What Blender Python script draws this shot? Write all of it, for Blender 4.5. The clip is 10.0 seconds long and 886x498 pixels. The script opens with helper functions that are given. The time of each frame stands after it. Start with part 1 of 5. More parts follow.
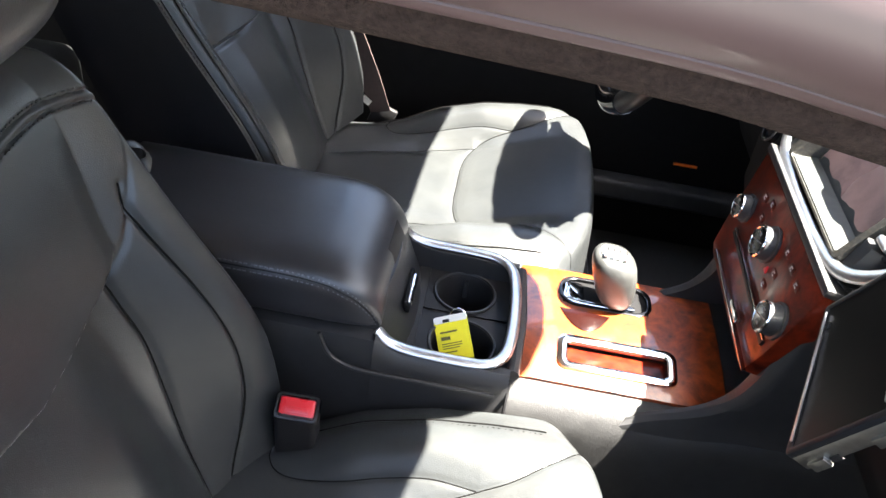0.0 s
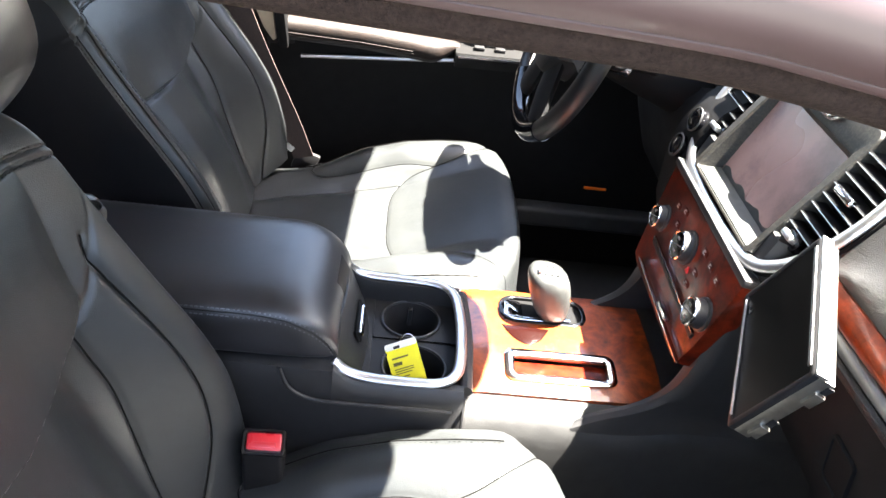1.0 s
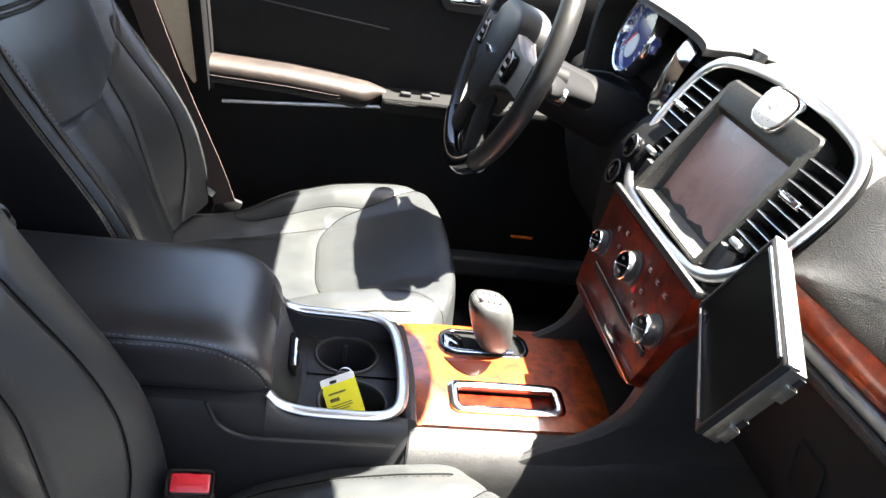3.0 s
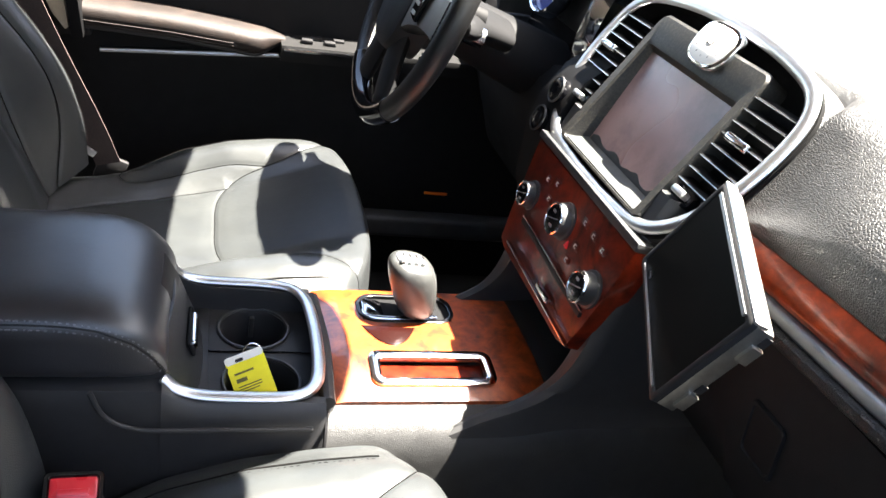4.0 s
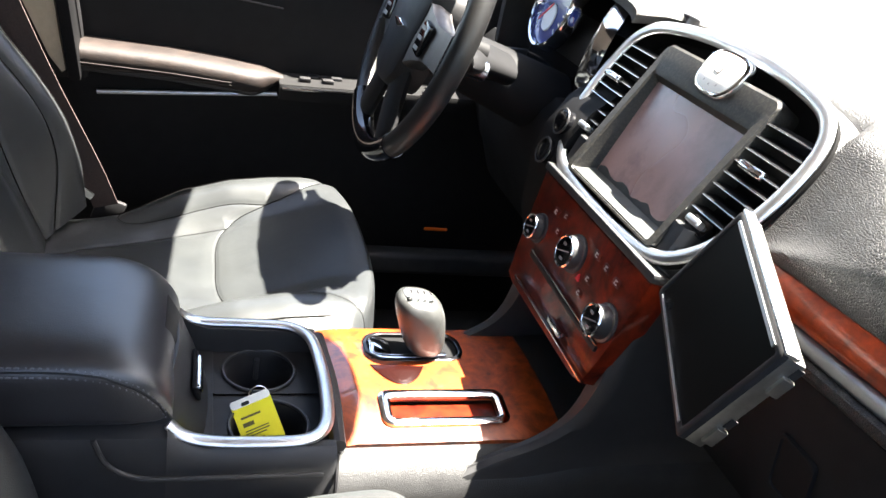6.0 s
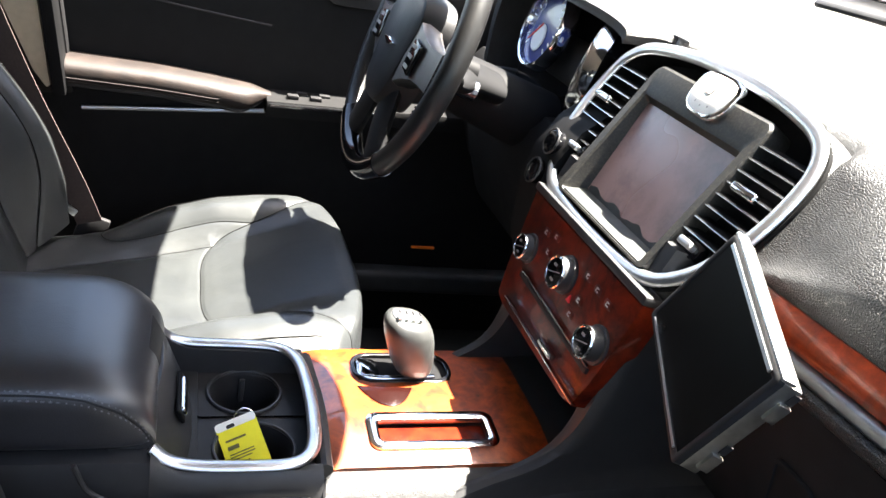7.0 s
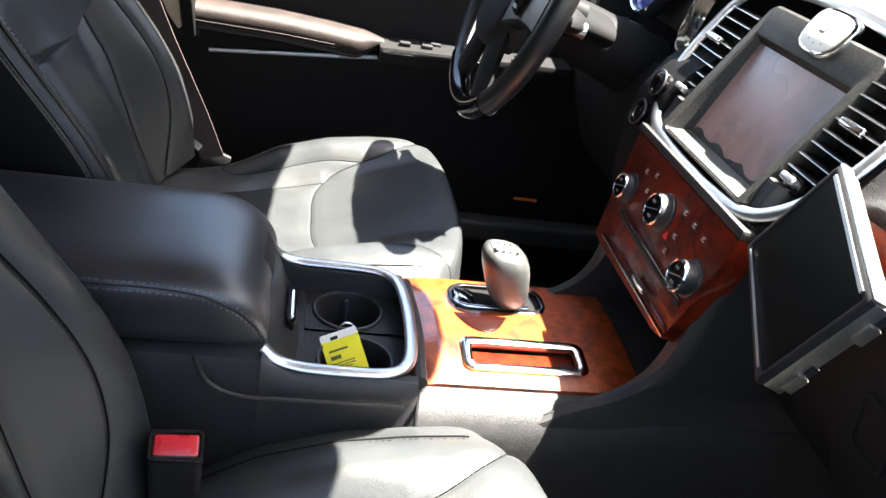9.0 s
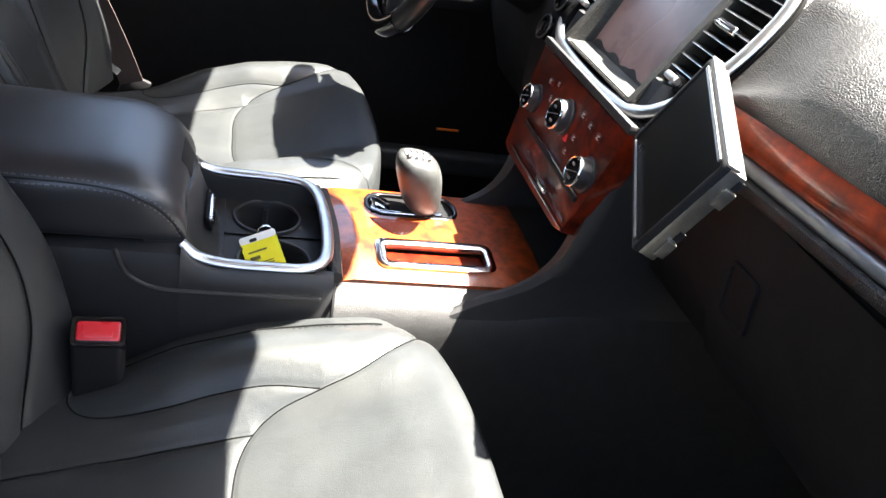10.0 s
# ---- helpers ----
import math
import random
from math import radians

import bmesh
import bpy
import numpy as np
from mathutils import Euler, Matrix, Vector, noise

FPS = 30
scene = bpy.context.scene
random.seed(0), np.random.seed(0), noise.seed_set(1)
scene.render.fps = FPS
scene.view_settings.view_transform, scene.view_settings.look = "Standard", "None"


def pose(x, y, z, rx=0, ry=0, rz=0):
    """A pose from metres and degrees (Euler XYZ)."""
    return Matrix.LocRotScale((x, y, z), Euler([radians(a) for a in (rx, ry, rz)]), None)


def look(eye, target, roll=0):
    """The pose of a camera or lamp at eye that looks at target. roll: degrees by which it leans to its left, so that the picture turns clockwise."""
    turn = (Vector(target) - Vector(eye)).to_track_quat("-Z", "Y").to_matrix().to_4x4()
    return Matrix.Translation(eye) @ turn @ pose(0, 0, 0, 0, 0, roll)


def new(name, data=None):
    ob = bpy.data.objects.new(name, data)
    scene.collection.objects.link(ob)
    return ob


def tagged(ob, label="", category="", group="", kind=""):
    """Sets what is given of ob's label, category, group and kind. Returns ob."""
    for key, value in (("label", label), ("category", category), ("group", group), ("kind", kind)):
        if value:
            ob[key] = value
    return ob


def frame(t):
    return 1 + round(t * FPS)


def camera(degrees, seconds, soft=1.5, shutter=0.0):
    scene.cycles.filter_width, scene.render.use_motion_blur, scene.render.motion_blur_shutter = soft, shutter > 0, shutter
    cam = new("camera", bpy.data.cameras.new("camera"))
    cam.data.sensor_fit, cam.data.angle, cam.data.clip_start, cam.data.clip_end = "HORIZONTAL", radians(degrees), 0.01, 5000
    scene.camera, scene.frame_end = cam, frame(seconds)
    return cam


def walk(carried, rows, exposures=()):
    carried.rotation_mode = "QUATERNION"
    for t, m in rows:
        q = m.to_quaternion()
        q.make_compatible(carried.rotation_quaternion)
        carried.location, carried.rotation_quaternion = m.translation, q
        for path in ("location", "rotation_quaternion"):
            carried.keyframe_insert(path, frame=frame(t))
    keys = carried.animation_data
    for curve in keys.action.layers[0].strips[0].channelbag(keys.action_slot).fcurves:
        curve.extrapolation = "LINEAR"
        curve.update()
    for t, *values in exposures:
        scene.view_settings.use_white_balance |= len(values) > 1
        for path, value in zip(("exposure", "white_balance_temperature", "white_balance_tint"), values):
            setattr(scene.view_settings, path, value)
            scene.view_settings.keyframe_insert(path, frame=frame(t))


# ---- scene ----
cam = camera(57.6, 10.0, soft=1.5)
PATH = [
    (0, (-0.178, -0.782, 1.15), (-0.23, 0.798, -0.074), 9.2),
    (0.5, (-0.192, -0.789, 1.151), (-0.187, 0.884, 0.056), 7.6),
    (1, (-0.22, -0.841, 1.159), (-0.064, 0.817, 0.051), 8.6),
    (1.5, (-0.227, -0.853, 1.157), (0.033, 0.805, 0.068), 11.6),
    (2, (-0.22, -0.863, 1.152), (0.086, 0.801, 0.087), 11.7),
    (2.2, (-0.241, -0.874, 1.147), (0.073, 0.803, 0.104), 11.7),
    (3.3, (-0.243, -0.814, 1.05), (0.151, 0.951, 0.196), 9.1),
    (3.5, (-0.241, -0.798, 1.042), (0.199, 0.968, 0.212), 7.7),
    (4, (-0.236, -0.753, 1.026), (0.347, 0.903, 0.069), 12.6),
    (4.5, (-0.242, -0.731, 1.022), (0.35, 0.93, 0.078), 13.4),
    (5, (-0.251, -0.725, 1.011), (0.309, 0.952, 0.077), 11.9),
    (5.5, (-0.247, -0.739, 1.015), (0.329, 0.949, 0.111), 11.3),
    (7, (-0.25, -0.724, 1.013), (0.378, 0.982, 0.18), 12.0),
    (7.5, (-0.25, -0.742, 1.02), (0.36, 0.977, 0.202), 12.7),
    (8, (-0.273, -0.768, 1.006), (0.262, 0.955, 0.142), 14.0),
    (8.5, (-0.28, -0.782, 1.0), (0.189, 0.949, 0.113), 14.0),
    (9, (-0.25, -0.774, 0.988), (0.136, 0.946, 0.043), 11.4),
    (9.5, (-0.232, -0.788, 0.98), (0.283, 0.881, 0.006), 14.2),
    (10, (-0.23, -0.852, 0.964), (0.318, 0.785, -0.045), 13.6),
]
walk(cam, [(t, look(eye, target, roll)) for t, eye, target, roll in PATH], exposures=[(0, 4.62, 7050, 10), (0.5, 4.80, 7050, 10), (1.2, 4.95, 7050, 10), (2.2, 4.95, 7050, 10), (3.3, 4.34, 7100, 10), (6.8, 4.32, 7000, 10), (10, 4.34, 7000, 10)])

# ---------------------------------------------------------------- light
SUN_TO = Vector((0.378, 0.006, 0.90)).normalized()
world = bpy.data.worlds.new("sky")
scene.world = world
world.use_nodes = True
wn = world.node_tree.nodes
sky = wn.new("ShaderNodeTexSky")
sky.sky_type = "NISHITA"
sky.sun_disc = False
sky.sun_elevation = math.asin(SUN_TO.z)
sky.sun_rotation = math.atan2(SUN_TO.x, SUN_TO.y)
sky.dust_density = 2.0
wn["Background"].inputs["Strength"].default_value = 0.051
world.node_tree.links.new(sky.outputs[0], wn["Background"].inputs["Color"])
sun_data = bpy.data.lights.new("sun", "SUN")
sun_data.energy, sun_data.angle, sun_data.color = 4.9, radians(0.55), (1.0, 0.98, 0.94)
sun = new("sun", sun_data)
sun.matrix_world = look(SUN_TO * 20, (0, 0, 0))

# ---------------------------------------------------------------- materials
MATS = {}


def mat(name, color, rough=0.5, metal=0.0, vary=0.0, scale=40.0, bump=0.0, bump_scale=400.0, kind="noise",
        coat=0.0, stain=None, stain_scale=6.0, stain_amount=0.5, rough_vary=0.08, spec=0.5, wrinkle=0.0):
    """A painted, leather, plastic or metal surface with grain and blotches at real-world size."""
    m = bpy.data.materials.new(name)
    m.use_nodes = True
    nt = m.node_tree
    n, l = nt.nodes, nt.links
    b = n["Principled BSDF"]
    b.inputs["Roughness"].default_value = rough
    b.inputs["Metallic"].default_value = metal
    b.inputs["Specular IOR Level"].default_value = spec
    if coat:
        b.inputs["Coat Weight"].default_value = coat
        b.inputs["Coat Roughness"].default_value = 0.04
    tc = n.new("ShaderNodeTexCoord")
    base = n.new("ShaderNodeRGB")
    base.outputs[0].default_value = (*color, 1)
    out = base.outputs[0]
    if vary:
        t = n.new("ShaderNodeTexNoise")
        t.inputs["Scale"].default_value = scale
        t.inputs["Detail"].default_value = 6
        l.new(tc.outputs["Object"], t.inputs["Vector"])
        hsv = n.new("ShaderNodeHueSaturation")
        mr = n.new("ShaderNodeMapRange")
        mr.inputs["From Min"].default_value, mr.inputs["From Max"].default_value = 0.3, 0.7
        mr.inputs["To Min"].default_value, mr.inputs["To Max"].default_value = 1 - vary, 1 + vary
        l.new(t.outputs["Fac"], mr.inputs["Value"])
        l.new(mr.outputs[0], hsv.inputs["Value"])
        l.new(out, hsv.inputs["Color"])
        out = hsv.outputs[0]
        rr = n.new("ShaderNodeMapRange")
        rr.inputs["To Min"].default_value, rr.inputs["To Max"].default_value = max(0.02, rough - rough_vary), min(1, rough + rough_vary)
        t2 = n.new("ShaderNodeTexNoise")
        t2.inputs["Scale"].default_value = scale * 0.35
        l.new(tc.outputs["Object"], t2.inputs["Vector"])
        l.new(t2.outputs["Fac"], rr.inputs["Value"])
        l.new(rr.outputs[0], b.inputs["Roughness"])
    if stain:
        t = n.new("ShaderNodeTexNoise")
        t.inputs["Scale"].default_value = stain_scale
        t.inputs["Detail"].default_value = 8
        t.inputs["Roughness"].default_value = 0.65
        l.new(tc.outputs["Object"], t.inputs["Vector"])
        ramp = n.new("ShaderNodeMapRange")
        ramp.inputs["From Min"].default_value, ramp.inputs["From Max"].default_value = 0.45, 0.7
        ramp.inputs["To Max"].default_value = stain_amount
        l.new(t.outputs["Fac"], ramp.inputs["Value"])
        mix = n.new("ShaderNodeMix")
        mix.data_type = "RGBA"
        l.new(ramp.outputs[0], mix.inputs["Factor"])
        l.new(out, mix.inputs["A"])
        mix.inputs["B"].default_value = (*stain, 1)
        out = mix.outputs["Result"]
    l.new(out, b.inputs["Base Color"])
    if bump:
        if kind == "cells":
            t = n.new("ShaderNodeTexVoronoi")
            t.feature = "DISTANCE_TO_EDGE"
            t.inputs["Scale"].default_value = bump_scale
            h = n.new("ShaderNodeMapRange")
            h.inputs["From Max"].default_value = 0.25
            l.new(t.outputs["Distance"], h.inputs["Value"])
            src = h.outputs[0]
        else:
            t = n.new("ShaderNodeTexNoise")
            t.inputs["Scale"].default_value = bump_scale
            t.inputs["Detail"].default_value = 4
            src = t.outputs["Fac"]
        l.new(tc.outputs["Object"], t.inputs["Vector"])
        bp = n.new("ShaderNodeBump")
        bp.inputs["Strength"].default_value = bump
        bp.inputs["Distance"].default_value = 0.0006
        l.new(src, bp.inputs["Height"])
        l.new(bp.outputs[0], b.inputs["Normal"])
        if wrinkle:
            soft = n.new("ShaderNodeTexNoise")
            soft.inputs["Scale"].default_value = 30
            soft.inputs["Detail"].default_value = 3
            soft.inputs["Distortion"].default_value = 0.8
            l.new(tc.outputs["Object"], soft.inputs["Vector"])
            wide = n.new("ShaderNodeBump")
            wide.inputs["Strength"].default_value = wrinkle
            wide.inputs["Distance"].default_value = 0.006
            l.new(soft.outputs["Fac"], wide.inputs["Height"])
            l.new(wide.outputs[0], bp.inputs["Normal"])
    MATS[name] = m
    return m


def burl(name, dark, light, coat=1.0, rough=0.32, spec=0.4):
    """Varnished burl veneer: swirled grain, dark eyes, a clear coat."""
    m = mat(name, light, rough, coat=coat, spec=spec)
    nt = m.node_tree
    n, l = nt.nodes, nt.links
    b = n["Principled BSDF"]
    tc = n.new("ShaderNodeTexCoord")
    warp = n.new("ShaderNodeTexNoise")
    warp.inputs["Scale"].default_value = 9
    warp.inputs["Detail"].default_value = 3
    l.new(tc.outputs["Object"], warp.inputs["Vector"])
    vm = n.new("ShaderNodeVectorMath")
    vm.operation = "MULTIPLY_ADD"
    vm.inputs[1].default_value = (0.09, 0.09, 0.09)
    l.new(warp.outputs["Color"], vm.inputs[0])
    l.new(tc.outputs["Object"], vm.inputs[2])
    grain = n.new("ShaderNodeTexNoise")
    grain.inputs["Scale"].default_value = 42
    grain.inputs["Detail"].default_value = 9
    grain.inputs["Roughness"].default_value = 0.62
    l.new(vm.outputs[0], grain.inputs["Vector"])
    ramp = n.new("ShaderNodeValToRGB")
    ramp.color_ramp.elements[0].position, ramp.color_ramp.elements[0].color = 0.30, (*dark, 1)
    ramp.color_ramp.elements[1].position, ramp.color_ramp.elements[1].color = 0.66, (*light, 1)
    l.new(grain.outputs["Fac"], ramp.inputs["Fac"])
    eyes = n.new("ShaderNodeTexVoronoi")
    eyes.inputs["Scale"].default_value = 38
    l.new(vm.outputs[0], eyes.inputs["Vector"])
    er = n.new("ShaderNodeMapRange")
    er.inputs["From Min"].default_value, er.inputs["From Max"].default_value = 0.05, 0.22
    er.inputs["To Min"].default_value, er.inputs["To Max"].default_value = 0.55, 1.0
    l.new(eyes.outputs["Distance"], er.inputs["Value"])
    mul = n.new("ShaderNodeMix")
    mul.data_type, mul.blend_type = "RGBA", "MULTIPLY"
    mul.inputs["Factor"].default_value = 1.0
    l.new(ramp.outputs[0], mul.inputs["A"])
    l.new(er.outputs[0], mul.inputs["B"])
    l.new(mul.outputs["Result"], b.inputs["Base Color"])
    return m


LEATHER = mat("black_leather", (0.0236, 0.0256, 0.0264), 0.33, vary=0.12, scale=25, bump=0.16, bump_scale=520, kind="cells", stain=(0.036, 0.038, 0.035), stain_scale=9, stain_amount=0.3, spec=0.5, wrinkle=0.09)
LEATHER_SOFT = mat("armrest_leather", (0.025, 0.0245, 0.027), 0.34, vary=0.18, scale=16, bump=0.10, bump_scale=420, kind="cells", spec=0.85, wrinkle=0.05)
THREAD = mat("thread", (0.010, 0.0105, 0.011), 0.7)
# Near-black thread; laid in the seams it paints the shade of their creases.
SEAM = mat("seam_shade_thread", (0.003, 0.003, 0.003), 0.9, spec=0.1)
# Sides and backs of the backrests, darkened because they stand in shade.
SIDE_SHADE = mat("shaded_side_vinyl", (0.0075, 0.0065, 0.0072), 0.55, vary=0.15, scale=30, bump=0.15, bump_scale=500, kind="cells", spec=0.22)
THREAD_LID = mat("grey_thread", (0.115, 0.115, 0.125), 0.6)
THREAD_PALE = mat("pale_thread", (0.015, 0.0105, 0.0085), 0.7)
KNOB_HIDE = mat("worn_knob_leather", (0.034, 0.035, 0.034), 0.34, vary=0.25, scale=60, bump=0.2, bump_scale=700, kind="cells", spec=0.5)
PLASTIC = mat("black_plastic", (0.020, 0.020, 0.021), 0.5, vary=0.12, scale=60, bump=0.2, bump_scale=900)
PLASTIC_DARK = mat("dark_plastic", (0.0125, 0.0122, 0.0130), 0.55, vary=0.18, scale=60, bump=0.15, bump_scale=700, spec=0.28)
VINYL = mat("grained_vinyl", (0.0205, 0.0205, 0.0205), 0.48, spec=0.34, vary=0.2, scale=45, bump=0.38, bump_scale=540, kind="cells")
VINYL_DASH = mat("dash_vinyl", (0.0205, 0.0205, 0.0205), 0.43, vary=0.2, scale=45, bump=0.75, bump_scale=430, kind="cells", spec=0.5)
GASKET = mat("gasket_rubber", (0.0035, 0.0035, 0.0035), 0.85, vary=0.3, scale=200, spec=0.12)
GLOSS = mat("gloss_black", (0.006, 0.006, 0.007), 0.12, vary=0.1, scale=80, rough_vary=0.05)
DUSTY = mat("dusty_black", (0.007, 0.007, 0.0065), 0.5, vary=0.2, scale=60, stain=(0.058, 0.052, 0.040), stain_scale=330, stain_amount=0.6)
CHROME = mat("chrome", (0.75, 0.76, 0.77), 0.10, 1.0, vary=0.04, scale=40, rough_vary=0.05)
SATIN = mat("satin_silver", (0.70, 0.71, 0.72), 0.34, 1.0, vary=0.06, scale=60)
WOOD = burl("burl_veneer", (0.060, 0.005, 0.002), (0.40, 0.070, 0.008), 0.9, 0.37, 0.62)
WOOD_DASH = burl("dash_veneer", (0.030, 0.002, 0.001), (0.30, 0.036, 0.007), 0.5)
# Same burl as the console, darkened for faces that stand in shade.
WOOD_SHADE = burl("shaded_burl_veneer", (0.014, 0.001, 0.001), (0.15, 0.014, 0.004), 0.2, 0.30, 0.2)
CARPET = mat("carpet", (0.016, 0.016, 0.017), 0.95, vary=0.35, scale=300, bump=1.0, bump_scale=700)
HEADLINER = mat("headliner", (0.38, 0.34, 0.30), 0.9, vary=0.06, scale=120, bump=0.3)
BEIGE = mat("beige_trim", (0.46, 0.39, 0.29), 0.75, vary=0.06, scale=80, bump=0.3)
ARM_TAN = mat("worn_armrest_vinyl", (0.011, 0.0072, 0.0060), 0.6, spec=0.3, vary=0.2, scale=30, bump=0.3, bump_scale=500, kind="cells", stain=(0.027, 0.0175, 0.0135), stain_scale=26, stain_amount=0.75)
BELT = mat("belt_webbing", (0.040, 0.026, 0.024), 0.75, vary=0.2, scale=300, bump=0.6, bump_scale=900)
RED = mat("red_plastic", (0.62, 0.025, 0.035), 0.28, vary=0.05, scale=60)
YELLOW = mat("yellow_card", (0.80, 0.72, 0.02), 0.5, vary=0.04, scale=90)
PAPER = mat("white_card", (0.82, 0.82, 0.76), 0.6, vary=0.04, scale=90)
DIM_MARK = mat("dim_marking", (0.16, 0.16, 0.16), 0.5)
INK = mat("ink", (0.10, 0.09, 0.02), 0.6)
# Near-black copy of the plastic, standing in for shade on column and recesses.
DEEP = mat("shade_black_plastic", (0.006, 0.006, 0.0065), 0.65, vary=0.1, scale=60, spec=0.12)
DOOR_SKIN = mat("door_skin", (0.0062, 0.0060, 0.0062), 0.6, vary=0.2, scale=40, bump=0.2, bump_scale=600, spec=0.2)
RIM_HIDE = mat("rim_leather", (0.011, 0.011, 0.0112), 0.38, vary=0.2, scale=40, bump=0.15, bump_scale=600, kind="cells", spec=0.5)
WHITE_MARK = mat("white_marking", (0.45, 0.45, 0.44), 0.5)
PAINT = mat("body_paint", (0.037, 0.0225, 0.0235), 0.45, vary=0.08, scale=30, coat=0.12)
RUBBER = mat("flocked_seal", (0.012, 0.008, 0.0072), 0.9, spec=0.1, vary=0.5, scale=900, bump=1.0, bump_scale=1400, stain=(0.026, 0.019, 0.016), stain_scale=420, stain_amount=0.45)
STEEL = mat("bare_steel", (0.42, 0.41, 0.38), 0.38, 1.0, vary=0.15, scale=90)
# Pink base and blue-black blotches paint the cabin's reflection in the unlit screen.
SCREEN = mat("dusty_reflection_screen", (0.36, 0.225, 0.205), 0.26, vary=0.12, scale=14, rough_vary=0.08, stain=(0.035, 0.038, 0.046), stain_scale=8, stain_amount=0.8, spec=0.9)
DIAL = mat("dial_blue", (0.03, 0.05, 0.22), 0.25, vary=0.1, scale=60, coat=0.5)
DIAL_WHITE = mat("dial_white", (0.75, 0.78, 0.8), 0.4)
AMBER = mat("amber_lens", (0.85, 0.17, 0.025), 0.15)
GROUND = mat("asphalt", (0.155, 0.152, 0.148), 0.9, vary=0.1, scale=1.5, bump=0.4, bump_scale=60, stain=(0.11, 0.108, 0.105), stain_scale=0.8)
FACE = mat("clock_face", (0.78, 0.78, 0.74), 0.3, vary=0.03, scale=50)


def glass(name, tint):
    m = bpy.data.materials.new(name)
    m.use_nodes = True
    n, l = m.node_tree.nodes, m.node_tree.links
    n.remove(n["Principled BSDF"])
    tr, gl, mx, fr = (n.new("ShaderNodeBsdfTransparent"), n.new("ShaderNodeBsdfGlossy"), n.new("ShaderNodeMixShader"), n.new("ShaderNodeFresnel"))
    tr.inputs["Color"].default_value = (*tint, 1)
    gl.inputs["Roughness"].default_value = 0.02
    fr.inputs["IOR"].default_value = 1.35
    l.new(fr.outputs[0], mx.inputs[0])
    l.new(tr.outputs[0], mx.inputs[1])
    l.new(gl.outputs[0], mx.inputs[2])
    l.new(mx.outputs[0], n["Material Output"].inputs[0])
    return m


PANE = mat("dull_screen", (0.003, 0.003, 0.003), 0.3, vary=0.08, scale=30, spec=0.08)
GLASS = glass("windshield_glass", (0.93, 0.96, 0.94))

# ---------------------------------------------------------------- mesh tools
ROOTS = {}


def thing(name, loc, label, category, group="", kind=""):
    e = new(name)
    e.location = loc
    e.empty_display_size = 0.05
    ROOTS[e] = Vector(loc)
    return tagged(e, label, category, group, kind)


def part(name, bm, material, parent=None, label="", smooth=True, sharp=40):
    """Links a bmesh, built in world coordinates, as one mesh object under its thing or part."""
    root = ROOTS.get(parent, Vector((0, 0, 0)))
    bmesh.ops.recalc_face_normals(bm, faces=bm.faces)
    if root.length:
        bmesh.ops.translate(bm, verts=bm.verts, vec=-root)
    me = bpy.data.meshes.new(name)
    bm.to_mesh(me)
    bm.free()
    me.materials.append(material)
    if smooth:
        me.polygons.foreach_set("use_smooth", [True] * len(me.polygons))
        me.set_sharp_from_angle(angle=radians(sharp))
    ob = new(name, me)
    if parent is not None:
        ob.parent = parent
        ROOTS[ob] = root
    return tagged(ob, label)


def solo(name, bm, material, label, category="", kind="", group="", sharp=40):
    ob = part(name, bm, material, None, "", True, sharp)
    return tagged(ob, label, category, group, kind)


def axes(origin, right, up):
    """A local frame: x along right, z along up, y away from the viewer of the face."""
    r = Vector(right).normalized()
    u = Vector(up).normalized()
    u = (u - r * u.dot(r)).normalized()
    n = u.cross(r)
    m = Matrix((r, n, u)).transposed().to_4x4()
    m.translation = origin
    return m


def box(size, m=None, bevel=0.0, seg=2, bm=None):
    own = bmesh.new()
    bmesh.ops.create_cube(own, size=1.0)
    bmesh.ops.scale(own, verts=own.verts, vec=size)
    if bevel:
        bmesh.ops.bevel(own, geom=own.edges[:], offset=bevel, segments=seg, affect="EDGES", profile=0.6)
    if m is not None:
        bmesh.ops.transform(own, matrix=m, verts=own.verts)
    return join(bm, own)


def join(bm, own):
    if bm is None:
        return own
    me = bpy.data.meshes.new("tmp")
    own.to_mesh(me)
    own.free()
    bm.from_mesh(me)
    bpy.data.meshes.remove(me)
    return bm


def loft(rings, cap=True, closed=True, bm=None):
    own = bmesh.new()
    vs = [[own.verts.new(p) for p in r] for r in rings]
    n = len(rings[0])
    for a, b in zip(vs, vs[1:]):
        for i in range(n if closed else n - 1):
            j = (i + 1) % n
            own.faces.new((a[i], a[j], b[j], b[i]))
    if cap and closed:
        own.faces.new(vs[0][::-1])
        own.faces.new(vs[-1])
    return join(bm, own)


def curve(points, steps=8):
    """A Catmull-Rom curve through the points."""
    p = [Vector(q) for q in points]
    p = [2 * p[0] - p[1], *p, 2 * p[-1] - p[-2]]
    out = []
    for i in range(1, len(p) - 2):
        for k in range(steps):
            t = k / steps
            a, b, c, d = p[i - 1], p[i], p[i + 1], p[i + 2]
            out.append(0.5 * (2 * b + (c - a) * t + (2 * a - 5 * b + 4 * c - d) * t * t + (3 * b - a - 3 * c + d) * t ** 3))
    out.append(p[-2])
    return out


